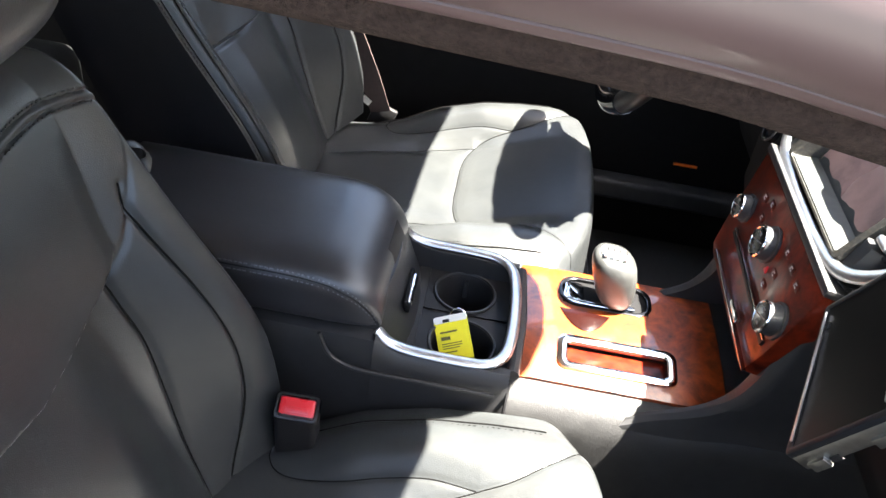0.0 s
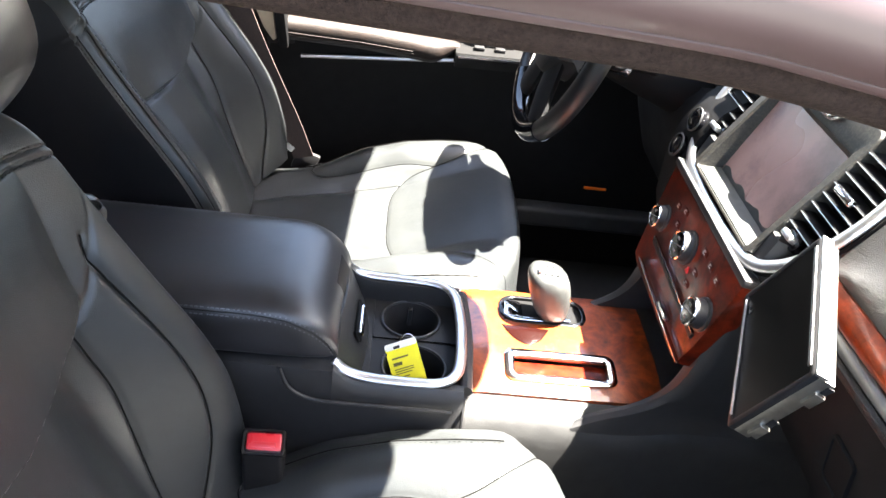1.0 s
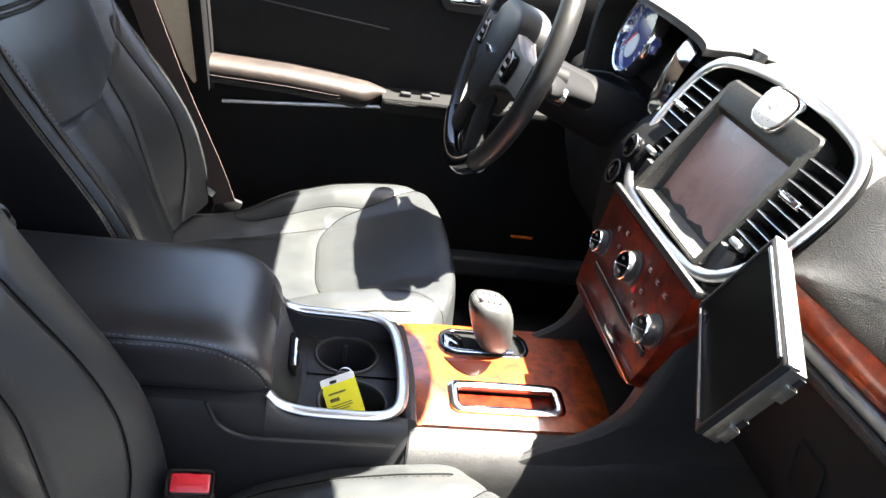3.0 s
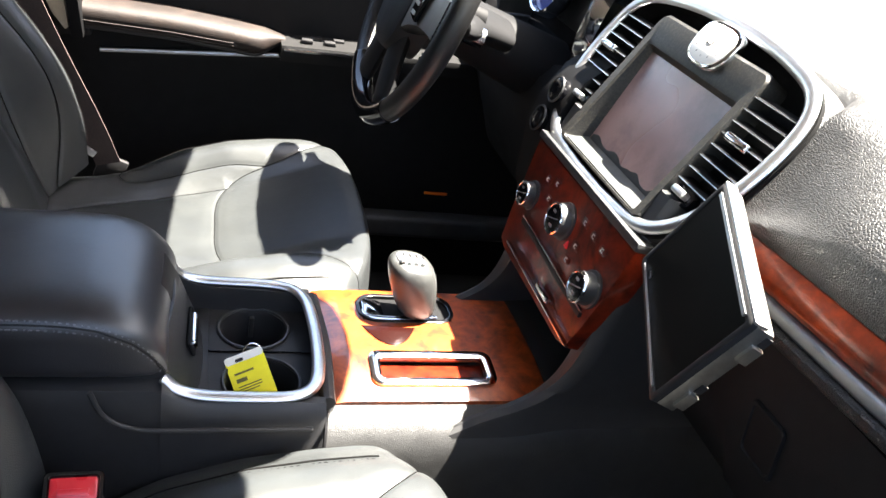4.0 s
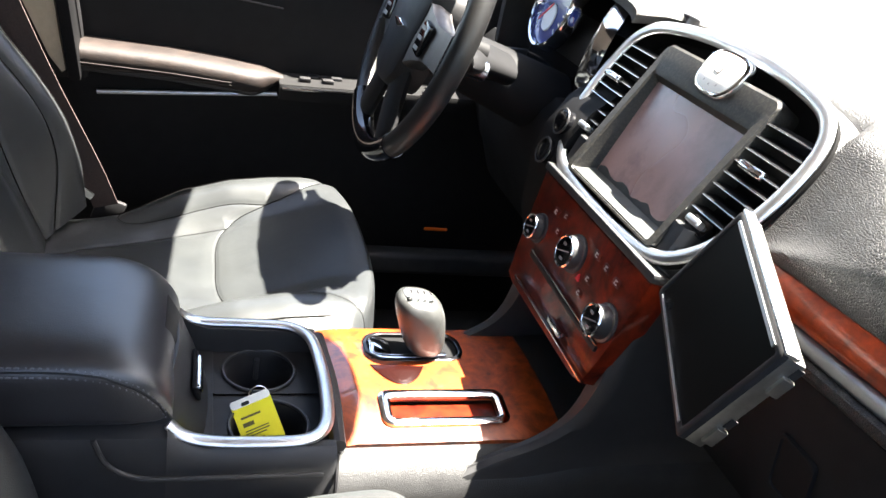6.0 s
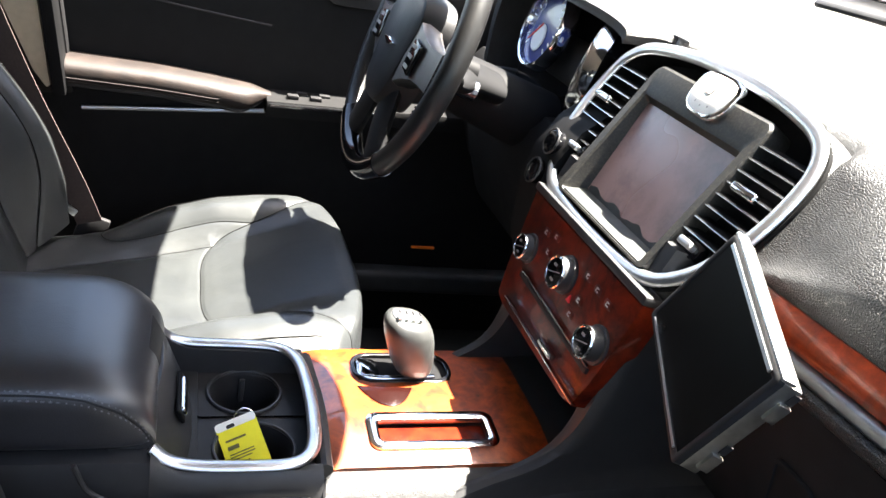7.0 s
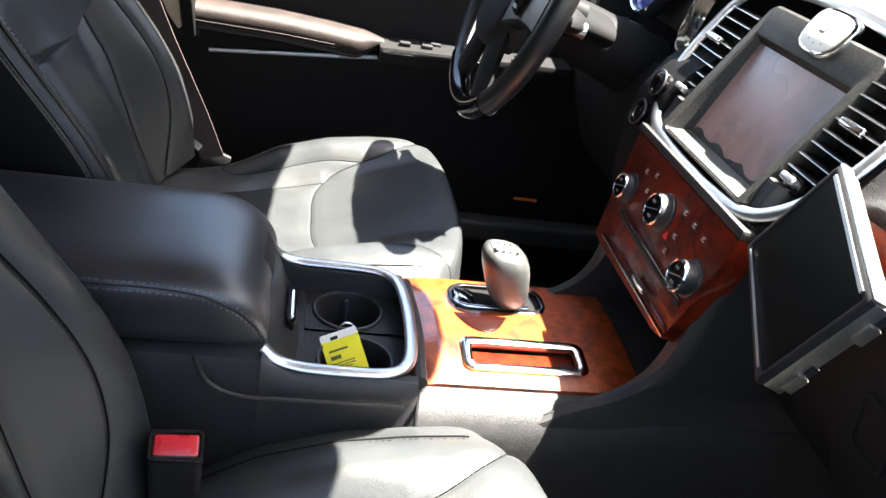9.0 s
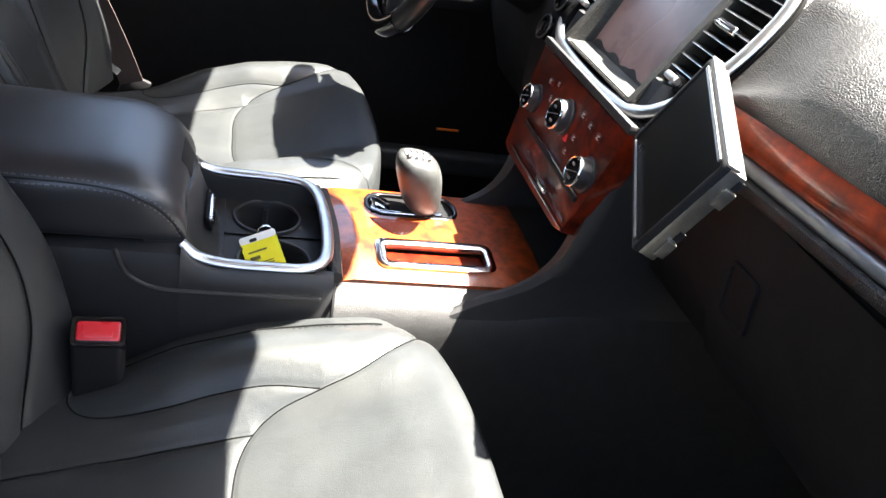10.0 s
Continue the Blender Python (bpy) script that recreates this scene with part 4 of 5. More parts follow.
# passenger side: veneer strip, metal strip, lower panel
def strip(y0, y1, zlo, zhi, xlo, xhi, rise, thick, n=24):
    rings = []
    for y in np.linspace(y0, y1, n):
        k = abs(y - y0)
        dz = rise * k
        c = 0.05 * smooth(0.55, 0.8, abs(y))
        lo, hi = Vector((xlo + c, y, zlo + dz)), Vector((xhi + c, y, zhi + dz))
        mid = (lo + hi) / 2 + Vector((-0.006, 0, 0.001))
        out = [lo, lo.lerp(mid, 0.5) + Vector((-0.002, 0, 0)), mid, mid.lerp(hi, 0.5) + Vector((-0.0015, 0, 0.0005)), hi]
        rings.append(out + [p + Vector((thick, 0, 0)) for p in reversed(out)])
    return loft(rings)


part("veneer_strip", strip(-0.175, -0.79, 0.729, 0.757, 0.205, 0.211, 0.05, 0.03), WOOD_DASH, dash, "glossy red burl strip")
part("metal_strip", strip(-0.175, -0.79, 0.716, 0.7285, 0.200, 0.207, 0.05, 0.03), mat("brushed_grey", (0.30, 0.315, 0.33), 0.42, 1.0, vary=0.1, scale=70), dash, "satin aluminium strip")
part("ledge", strip(-0.175, -0.79, 0.698, 0.7155, 0.204, 0.1985, 0.05, 0.03), VINYL_DASH, dash)


def lower_dash(y0, y1, prof, n=20):
    rings = []
    for y in np.linspace(y0, y1, n):
        c = 0.05 * smooth(0.55, 0.8, abs(y))
        ring = [Vector((x + c, y, z)) for x, z in prof]
        rings.append(ring + [Vector((0.7, y, ring[-1].z)), Vector((0.7, y, ring[0].z))])
    return loft(rings)


GLOVE = [(0.225, 0.722), (0.222, 0.70), (0.228, 0.66), (0.240, 0.58), (0.262, 0.52), (0.31, 0.485), (0.45, 0.47)]
GLOVE_HIDE = mat("glovebox_plastic", (0.0085, 0.0088, 0.0095), 0.7, vary=0.2, scale=50, bump=0.3, bump_scale=600, spec=0.14)
part("lower_panel", lower_dash(-0.137, -0.80, GLOVE), GLOVE_HIDE, dash)
glove = part("glovebox_door", lower_dash(-0.285, -0.70, [(x - 0.005, z) for x, z in GLOVE[1:5]], 12), GLOVE_HIDE, dash, "black glovebox lid")
part("glovebox_latch", frame_of(rounded(0.046, 0.058, 0.006, 4), rounded(0.038, 0.050, 0.005, 4), axes((0.2265, -0.332, 0.612), (0, -1, 0), (-0.15, 0, 1)), 0.006), GLOVE_HIDE, glove)
part("latch_recess", panel(rounded(0.040, 0.052, 0.005, 4), axes((0.2285, -0.332, 0.612), (0, -1, 0), (-0.15, 0, 1)), 0.004), DEEP, glove)
part("driver_panel", lower_dash(0.142, 0.80, [(0.255, 0.72), (0.235, 0.70), (0.225, 0.66), (0.24, 0.58), (0.27, 0.50), (0.34, 0.46), (0.5, 0.45)]), DEEP, dash)
part("corner_panel", lower_dash(0.140, 0.215, [(0.262, 0.80), (0.215, 0.76), (0.192, 0.72), (0.182, 0.68), (0.185, 0.60), (0.21, 0.52), (0.26, 0.48)], 8), DEEP, dash)
for yy, zz, xx in ((0.172, 0.735, 0.196), (0.172, 0.695, 0.181)):
    bmx2 = axes((xx, yy, zz), (0, -1, 0), (0.3, 0, 0.95))
    b = part("round_switch", disc(bmx2, [(0.016, -0.01), (0.016, 0.004), (0.012, 0.006), (0.004, 0.006)], 28), GLOSS, dash)
    part("switch_ring", tube([bmx2 @ Vector((0.0165 * math.cos(a), -0.004, 0.0165 * math.sin(a))) for a in np.linspace(0, 2 * math.pi, 29)[:-1]], 0.0014, 6, True), PLASTIC, b)

# side cheeks that sweep from the console into the stack
CHEEK = [(0.03, 0.415), (0.075, 0.440), (0.11, 0.456), (0.138, 0.476), (0.157, 0.505), (0.168, 0.55), (0.178, 0.62), (0.190, 0.69), (0.205, 0.735)]
for sgn in (-1, 1):
    prof = curve([(x, 0, z) for x, z in CHEEK], 6)
    rings = []
    for p in prof:
        a, w = 0.104, 0.120 + 0.018 * smooth(0.43, 0.56, p.z)
        ring = [(p.x, a), (p.x - 0.004, a + 0.008), (p.x - 0.004, w - 0.010), (p.x + 0.004, w - 0.002), (p.x + 0.014, w)]
        rings.append([Vector((x, sgn * y, p.z)) for x, y in ring] + [Vector((0.60, sgn * w, p.z)), Vector((0.60, sgn * a, p.z))])
    part("cheek", loft(rings), PLASTIC, dash, "black plastic cheek of the centre stack")

# veneer face with the climate controls
cm = axes((0.160, 0, 0.62), (0, -1, 0), (0.20, 0, 0.98))
outline = [(-0.138, 0.064), (0.146, 0.064), (0.142, 0.03), (0.130, -0.04), (0.120, -0.075), (0.10, -0.080), (-0.10, -0.080), (-0.118, -0.075), (-0.126, -0.04), (-0.134, 0.03)]
part("control_face", panel(outline, cm, 0.03, 0.003), WOOD_SHADE, dash, "burl face with climate knobs, coloured dark for shade")
for lx, lz, r, d in ((-0.090, 0.003, 0.0160, 0.014), (0.007, 0.020, 0.0195, 0.016), (0.112, -0.004, 0.0180, 0.018)):
    kk = cm @ Matrix.Translation((lx, 0, lz))
    kb = part("control_knob", disc(kk, [(r + 0.003, -0.002), (r + 0.003, 0.003), (r, 0.004), (r * 0.97, d - 0.003), (r * 0.9, d)], 36), PLASTIC, dash, "ribbed grey-black knob")
    part("knob_ring", tube([kk @ Vector((r * 0.90 * math.cos(a), -d, r * 0.90 * math.sin(a))) for a in np.linspace(0, 2 * math.pi, 37)[:-1]], 0.0018, 6, True), CHROME, kb)
    part("knob_face", disc(kk, [(r * 0.84, d - 0.002), (r * 0.82, d + 0.001), (r * 0.3, d + 0.0015)], 32), GLOSS, kb)
    part("knob_split", box((r * 1.3, 0.0006, 0.0012), kk @ Matrix.Translation((0, -d - 0.0016, 0)) @ pose(0, 0, 0, 0, -20, 0)), DIM_MARK, kb)
    for dx, dz, w, h in ((-0.1, 0.42, 0.35, 0.16), (0.1, -0.42, 0.38, 0.15)):
        part("knob_mark", box((r * w, 0.0006, r * h), kk @ Matrix.Translation((r * dx, -d - 0.0016, r * dz))), DIM_MARK, kb)
for lx, lz in ((0.046, 0.040), (0.072, 0.038), (0.098, 0.036), (0.050, 0.012), (0.046, -0.008), (-0.045, 0.042), (-0.070, 0.036), (-0.048, 0.020)):
    kb = part("button", panel(rounded(0.016, 0.009, 0.003, 3), cm @ Matrix.Translation((lx, -0.0006, lz)), 0.003, 0.0003), WOOD_SHADE, dash)
    part("button_mark", box((0.0050, 0.0004, 0.0012), cm @ pose(lx - 0.001, -0.0008, lz + 0.0016)), WHITE_MARK, kb)
    part("button_mark", box((0.0012, 0.0004, 0.0042), cm @ pose(lx - 0.003, -0.0008, lz - 0.0006, 0, 12, 0)), WHITE_MARK, kb)
    part("button_mark", box((0.0032, 0.0004, 0.0012), cm @ pose(lx, -0.0008, lz - 0.0022)), WHITE_MARK, kb)
part("stack_brow", box((0.288, 0.022, 0.010), cm @ pose(0.004, 0.008, 0.0695), 0.003), PLASTIC, dash, "black plastic brow over the veneer")
part("hazard_mark", panel([(-0.004, -0.003), (0.004, -0.003), (0, 0.005)], cm @ Matrix.Translation((0.034, -0.003, 0.004)), 0.002), RED, dash, "small red triangle")
part("slot", box((0.200, 0.006, 0.006), cm @ pose(0.020, -0.001, -0.030, 0, 1.5, 0), 0.001), PLASTIC_DARK, dash)
part("slot_bar", box((0.200, 0.004, 0.0018), cm @ pose(0.020, -0.003, -0.0245, 0, 1.5, 0), 0.001), CHROME, dash)
part("slot_bar", box((0.215, 0.006, 0.0022), cm @ pose(0.022, -0.004, -0.066, 0, 1.0, 0), 0.001), CHROME, dash)
part("tray_pull", box((0.036, 0.008, 0.007), cm @ pose(0.045, -0.006, -0.056, 0, 1, 0), 0.002), CHROME, dash)
part("pocket_back", box((0.01, 0.206, 0.11), pose(0.245, 0, 0.50)), PLASTIC_DARK, dash)

# upper centre panel with screen, vents and clock
sm = axes((0.2559, 0.005, 0.8152), (0, -1, 0), (0.50, 0, 0.866))
HALF = [(0.0, 0.0775), (0.06, 0.0755), (0.115, 0.0695), (0.160, 0.0585), (0.184, 0.036), (0.1915, 0.0), (0.188, -0.045), (0.175, -0.085), (0.152, -0.118), (0.115, -0.139), (0.05, -0.146), (0.0, -0.147)]
half = curve2(HALF, 6)
full = half + [(-x, z) for x, z in reversed(half[1:-1])]
side_x = lambda z: float(np.interp(-z, [-p[1] for p in half], [p[0] for p in half]))
part("center_ring", tube([sm @ Vector((x, -0.002, z)) for x, z in full], 0.0078, 12, True, flat=0.6, up=sm.to_3x3() @ Vector((0, 1, 0))), SATIN, dash, "bright satin chrome ring")
part("ring_bed", loft([[sm @ Vector((x * g, y, z * g)) for x, z in full] for y, g in ((0.020, 1.045), (0.004, 1.050), (0.0015, 1.045), (0.002, 0.98), (0.024, 0.955), (0.026, 0.5))], cap=False), GASKET, dash, "black gasket round the ring")
part("pad_collar", loft([[sm @ Vector((x * g, y, z * g)) for x, z in full] for y, g in ((0.040, 1.11), (0.016, 1.078), (0.0065, 1.058), (0.0050, 1.050), (0.012, 1.0))], cap=False), VINYL_DASH, dash)
part("center_back", panel([(x * 0.97, z * 0.96) for x, z in full], sm @ Matrix.Translation((0, 0.027, 0)), 0.008), DEEP, dash)
# bezel: a proud front with a clock shelf, walls sloping in to the deeper screen
outer = rounded(0.222, 0.186, 0.010, 5, 0.003, -0.042)
inner = rounded(0.194, 0.144, 0.004, 5, 0.004, -0.060)
deep = rounded(0.183, 0.122, 0.002, 5, 0.002, -0.0555)
fall = lambda z: 0.006 + 0.016 * (0.0055 - z) / 0.122
own = bmesh.new()
lift = lambda pts, y: [own.verts.new(sm @ Vector((p[0], y(p[1]) if callable(y) else y, p[1]))) for p in pts]
blend = lambda k: [(a[0] * (1 - k) + b[0] * k, a[1] * (1 - k) + b[1] * k) for a, b in zip(outer, inner)]
rs = [lift(outer, 0.026), lift(outer, -0.003), lift(blend(0.10), -0.0062), lift(blend(0.85), -0.0062), lift(inner, -0.0040), lift(deep, lambda z: fall(z) + 0.003)]
for a, b in zip(rs, rs[1:]):
    for i in range(len(outer)):
        own.faces.new((a[i], a[(i + 1) % len(outer)], b[(i + 1) % len(outer)], b[i]))
part("screen_bezel", own, DUSTY, dash, "dusty black bezel sloping in to the screen", sharp=25)
ss = axes(sm @ Vector((0.002, 0.0140, -0.0555)), sm.to_3x3() @ Vector((1, 0, 0)), sm.to_3x3() @ Vector((0, -0.016, 0.122)))
part("screen", panel(rounded(0.188, 0.128, 0.003, 3), ss, 0.004), SCREEN, dash, "switched-off touch screen with a pinkish reflection painted in")
# Pale grey of the dusty sill, with its sunlight put into the colour.
LIT_SILL = mat("lit_sill_dust", (0.036, 0.039, 0.038), 0.5, vary=0.25, scale=60)
part("screen_sill", loft([[sm @ Vector((x, y, z)) for y, z in ((-0.0035, -0.1335), (-0.0045, -0.1305), (0.0195, -0.1150), (0.022, -0.1185))] for x in np.linspace(-0.090, 0.098, 5)]), LIT_SILL, dash, "dusty sill under the screen, coloured pale as if sunlit")
# Wavy pale band drawn on the screen as the sill's smeared reflection.
sill_band = [(-0.090, -0.063), (0.090, -0.063), (0.090, -0.055)] + [(0.090 - 0.18 * k / 40, -0.0535 + 0.0022 * noise.noise(Vector((k * 0.35, 0, 4.2))) + 0.003 * math.sin(k * 0.55)) for k in range(1, 41)]
part("sill_reflection", panel(sill_band, ss @ Matrix.Translation((0, -0.0006, 0)), 0.0004), LIT_SILL, dash, "pale band painted as the sill's reflection along the screen's foot")
for sgn in (-1, 1):
    vent = part("vent", panel(rounded(0.058, 0.130, 0.006, 3, sgn * 0.141, -0.030), sm @ Matrix.Translation((0, 0.022, 0)), 0.004), DEEP, dash, "slatted air vent")
    for k in range(8):
        z = -0.072 + 0.0145 * k
        w = side_x(z) - 0.0075 - 0.114
        c = sgn * (0.114 + w / 2)
        part("slat", box((w, 0.016, 0.0022), sm @ pose(c, 0.004, z, 26, 0, 0), 0.0006), DEEP, vent)
        part("slat_edge", box((w, 0.0010, 0.0010), sm @ pose(c, -0.0036, z - 0.0036)), SATIN, vent)
    part("vent_tab", box((0.036, 0.010, 0.009), sm @ pose(sgn * 0.150, -0.010, -0.018), 0.0035, 3), CHROME, vent)
    part("tab_stem", box((0.010, 0.012, 0.007), sm @ pose(sgn * 0.150, -0.002, -0.018), 0.001), DEEP, vent)
    part("vent_wheel", box((0.022, 0.012, 0.008), sm @ pose(sgn * 0.134, -0.004, -0.086), 0.0035, 3), SATIN, vent)
    part("wheel_well", panel(rounded(0.034, 0.018, 0.006, 3, sgn * 0.134, -0.087), sm @ Matrix.Translation((0, 0.0, 0)), 0.010, 0.001), GLOSS, vent)
egg = [(math.copysign(abs(math.cos(a)) ** 0.62, math.cos(a)) * (0.041 - 0.009 * (1 - math.sin(a)) * 0.5), math.copysign(abs(math.sin(a)) ** 0.75, math.sin(a)) * 0.0265) for a in np.linspace(0, 2 * math.pi, 49)[:-1]]
cx, cz = 0.0135, 0.0445
clock = part("clock", panel([(x + cx, cz + z) for x, z in egg], sm @ Matrix.Translation((0, -0.0120, 0)), 0.012, 0.0035), CHROME, dash, "chrome-framed analogue clock")
part("clock_face", panel([(x * 0.86 + cx, cz + z * 0.84) for x, z in egg], sm @ Matrix.Translation((0, -0.0135, 0)), 0.003, 0.001), FACE, clock)

for k in range(12):
    a = 2 * math.pi * k / 12
    part("clock_mark", box((0.0008, 0.0004, 0.0022), sm @ pose(cx + 0.023 * math.cos(a), -0.0137, cz + 0.0155 * math.sin(a))), DIM_MARK, clock)
part("clock_hand", box((0.0012, 0.0004, 0.011), sm @ pose(cx + 0.002, -0.0137, cz + 0.003, 0, 20, 0)), PLASTIC_DARK, clock)
part("clock_hand", box((0.010, 0.0004, 0.0010), sm @ pose(cx - 0.004, -0.0137, cz - 0.001, 0, 10, 0)), PLASTIC_DARK, clock)

# instrument hood and dials: a far leg and a roof that slopes down towards the centre panel
rings = []
for x, grow in ((0.250, 1.0), (0.29, 1.02), (0.33, 1.0), (0.37, 0.95), (0.43, 0.82)):
    ring = []
    for k in range(33):
        a = math.pi * k / 32
        ca, sa = math.cos(a), max(0.0, math.sin(a))
        if ca >= 0:
            ring.append(Vector((x, 0.41 + 0.225 * grow * ca ** 0.5, 0.735 + 0.162 * grow * sa ** 0.5)))
        else:
            ring.append(Vector((x + 0.018 * ca * ca, 0.41 - 0.215 * grow * abs(ca) ** 0.8, 0.735 + 0.162 * grow * (0.86 + 0.14 * sa ** 0.8))))
    inner_r = [Vector((p.x + 0.002, 0.41 + (p.y - 0.41) * 0.95, p.z - 0.012)) for p in reversed(ring)]
    rings.append(ring + inner_r)
cluster = thing("instrument_cluster", (0.35, 0.385, 0.70), "black hooded instrument cluster with two chrome-ringed blue dials", "instrument cluster")
part("hood", loft(rings), VINYL_DASH, cluster)
part("cluster_face", box((0.02, 0.40, 0.17), pose(0.325, 0.385, 0.80, 0, 14, 0), 0.004), GLOSS, cluster)
for yy, turn in ((0.285, -40), (0.475, -2)):
    dm = axes((0.262, yy, 0.815 if yy < 0.4 else 0.835), (-math.sin(radians(turn)) * -1, -math.cos(radians(turn)), 0), (0.25, 0, 0.97))
    dial = part("dial", disc(dm, [(0.064, -0.034), (0.064, -0.022), (0.03, -0.020)], 40), DIAL, cluster, "blue dial face")
    part("dial_ring", disc(dm, [(0.072, -0.036), (0.072, -0.016), (0.069, -0.012), (0.066, -0.014), (0.064, -0.03)], 44), CHROME, dial)
    for k in range(17):
        a = radians(225 - 270 * k / 16)
        part("dial_mark", box((0.009, 0.001, 0.002), dm @ pose(0.052 * math.cos(a), 0.019, 0.052 * math.sin(a), 0, -math.degrees(a), 0)), DIAL_WHITE, dial)
    part("dial_needle", box((0.045, 0.0015, 0.0025), dm @ pose(-0.016, 0.016, -0.016, 0, -225, 0)), RED, dial)
    part("small_dial", disc(dm @ Matrix.Translation((0.0, 0.018, -0.022)), [(0.022, -0.001), (0.021, 0.001), (0.017, 0.001)], 24), DIAL_WHITE, dial)

# ---------------------------------------------------------------- steering wheel
wheel = thing("steering_wheel", (0.06, 0.385, 0.785), "black leather steering wheel with silver spokes and buttons", "steering wheel")
wm = axes((0.052, 0.394, 0.790), (0, -1, 0), (0.30, 0, 0.954))
rim_at = lambda a, r=0.190: wm @ Vector((r * math.cos(a), 0, r * math.sin(a)))
part("rim", tube([rim_at(a) for a in np.linspace(0, 2 * math.pi, 97)[:-1]], 0.0170, 16, True, flat=0.95, up=wm.to_3x3() @ Vector((0, 1, 0))), RIM_HIDE, wheel, "black leather rim")
part("rim_insert", tube([rim_at(a, 0.1905) for a in np.linspace(radians(232), radians(308), 30)], 0.0179, 14, up=wm.to_3x3() @ Vector((0, 1, 0))), GLOSS, wheel, "gloss black lower rim")
for a0 in (198, 342):
    pts = [wm @ Vector(((0.190 - 0.0173 * math.cos(b)) * math.cos(radians(a)), -0.0173 * math.sin(b), (0.190 - 0.0173 * math.cos(b)) * math.sin(radians(a)))) for a, b in [(a0 - 24 + 48 * k / 40, 1.0) for k in range(41)]]
    part("rim_stitching", stitches(pts, 0.004, 0.0025, 0.001), THREAD, wheel)
pad = [(-0.072, 0.055), (-0.04, 0.070), (0.04, 0.070), (0.072, 0.055), (0.080, 0.02), (0.066, -0.04), (0.046, -0.086), (0.0, -0.098), (-0.046, -0.086), (-0.066, -0.04), (-0.080, 0.02)]
part("airbag_pad", panel(curve2(pad + pad[:1], 4)[:-1], wm @ Matrix.Translation((0, -0.030, 0)), 0.05, 0.014), PLASTIC_DARK, wheel, "dark grey centre pad")
bd = part("badge", panel([(-0.030, 0.002), (-0.010, 0.004), (0.0, 0.006), (0.010, 0.004), (0.030, 0.002), (0.010, -0.004), (0.0, -0.006), (-0.010, -0.004)], wm @ Matrix.Translation((0, -0.034, -0.012)), 0.004, 0.001), CHROME, wheel, "small chrome wing-shaped badge")
for sgn in (-1, 1):
    sp = part("spoke", loft([[wm @ Vector((sgn * x, y, z)) for y, z in ((-0.026 + 0.10 * (x - 0.06), h), (-0.016 + 0.1 * (x - 0.06), h + 0.004), (0.006, h), (0.006, -h - 0.01), (-0.016 + 0.1 * (x - 0.06), -h - 0.014), (-0.026 + 0.1 * (x - 0.06), -h - 0.010))] for x, h in ((0.070, 0.040), (0.09, 0.030), (0.12, 0.021), (0.15, 0.019), (0.176, 0.021))]), mat("pewter", (0.20, 0.185, 0.18), 0.36, 1.0, vary=0.1, scale=60) if sgn < 0 else bpy.data.materials["pewter"], wheel, "dull silver spoke")
    bp = part("switch_pad", box((0.034, 0.008, 0.044), wm @ pose(sgn * 0.104, -0.024, -0.006, 0, sgn * 8, 0), 0.005), GLOSS, sp)
    for k in range(3):
        part("switch_mark", box((0.018, 0.001, 0.005), wm @ pose(sgn * 0.104, -0.0285, -0.020 + 0.014 * k)), WHITE_MARK, sp)
    part("lower_spoke", tube(curve([wm @ Vector((sgn * 0.035, -0.006, -0.066)), wm @ Vector((sgn * 0.055, -0.004, -0.12)), wm @ Vector((sgn * 0.075, 0, -0.160))]), [0.026] * 16 + [0.022], 10, flat=0.5, up=wm.to_3x3() @ Vector((0, 1, 0))), PLASTIC_DARK, wheel)
column = thing("steering_column", (0.2, 0.385, 0.70), "dark steering column shroud with a silver key cylinder", "steering column")
part("shroud", loft([[wm @ Vector((r * math.cos(a), d, r * 0.85 * math.sin(a) - 0.02 - 0.03 * d)) for a in np.linspace(0, 2 * math.pi, 25)[:-1]] for d, r in ((0.02, 0.042), (0.05, 0.048), (0.12, 0.054), (0.24, 0.062))]), DEEP, column)
# Its width is made up, to fill the wheel's shadow on the cushion.
part("shade_housing", loft([[wm @ Vector((hw * x, d, z)) for x, z in [(math.copysign(abs(math.cos(q)) ** 0.7, math.cos(q)), -0.004 + 0.022 * math.sin(q)) for q in np.linspace(0, 2 * math.pi, 33)[:-1]]] for d, hw in ((0.020, 0.09), (0.024, 0.138), (0.032, 0.166), (0.044, 0.162), (0.060, 0.138), (0.082, 0.108), (0.13, 0.085))]), DEEP, column, "black housing behind the wheel, widened to shade the seat")
part("key_boss", disc(axes((0.088, 0.300, 0.785), (0, -1, 0), (0.25, 0, 0.968)), [(0.018, -0.03), (0.018, -0.01), (0.015, 0.002), (0.010, 0.004)], 28), DEEP, column, "dark boss round the key cylinder")
part("key_cylinder", disc(axes((0.083, 0.268, 0.770), (0, -1, 0), (0.25, 0, 0.968)), [(0.014, -0.03), (0.014, 0.002), (0.010, 0.004)], 20), CHROME, column)
part("stalk", tube(curve([(0.12, 0.45, 0.80), (0.11, 0.53, 0.81), (0.10, 0.57, 0.815)]), 0.008, 10), PLASTIC, column)

# ---------------------------------------------------------------- loose screen unit by the passenger dash
lc = Vector((0.1515, -0.2655, 0.7215))
lm = axes(lc, (-0.059, -0.162, -0.036), (0.033, -0.027, 0.103))
unit = thing("screen_unit", tuple(lc), "flat black screen unit with metal case before the dash", "screen")
part("case", box((0.173, 0.017, 0.107), lm @ Matrix.Translation((0, 0.0140, 0)), 0.002), STEEL, unit, "bare metal case")
part("front_frame", frame_of(rounded(0.174, 0.110, 0.004, 3), rounded(0.161, 0.097, 0.002, 3), lm, 0.006), PLASTIC_DARK, unit)
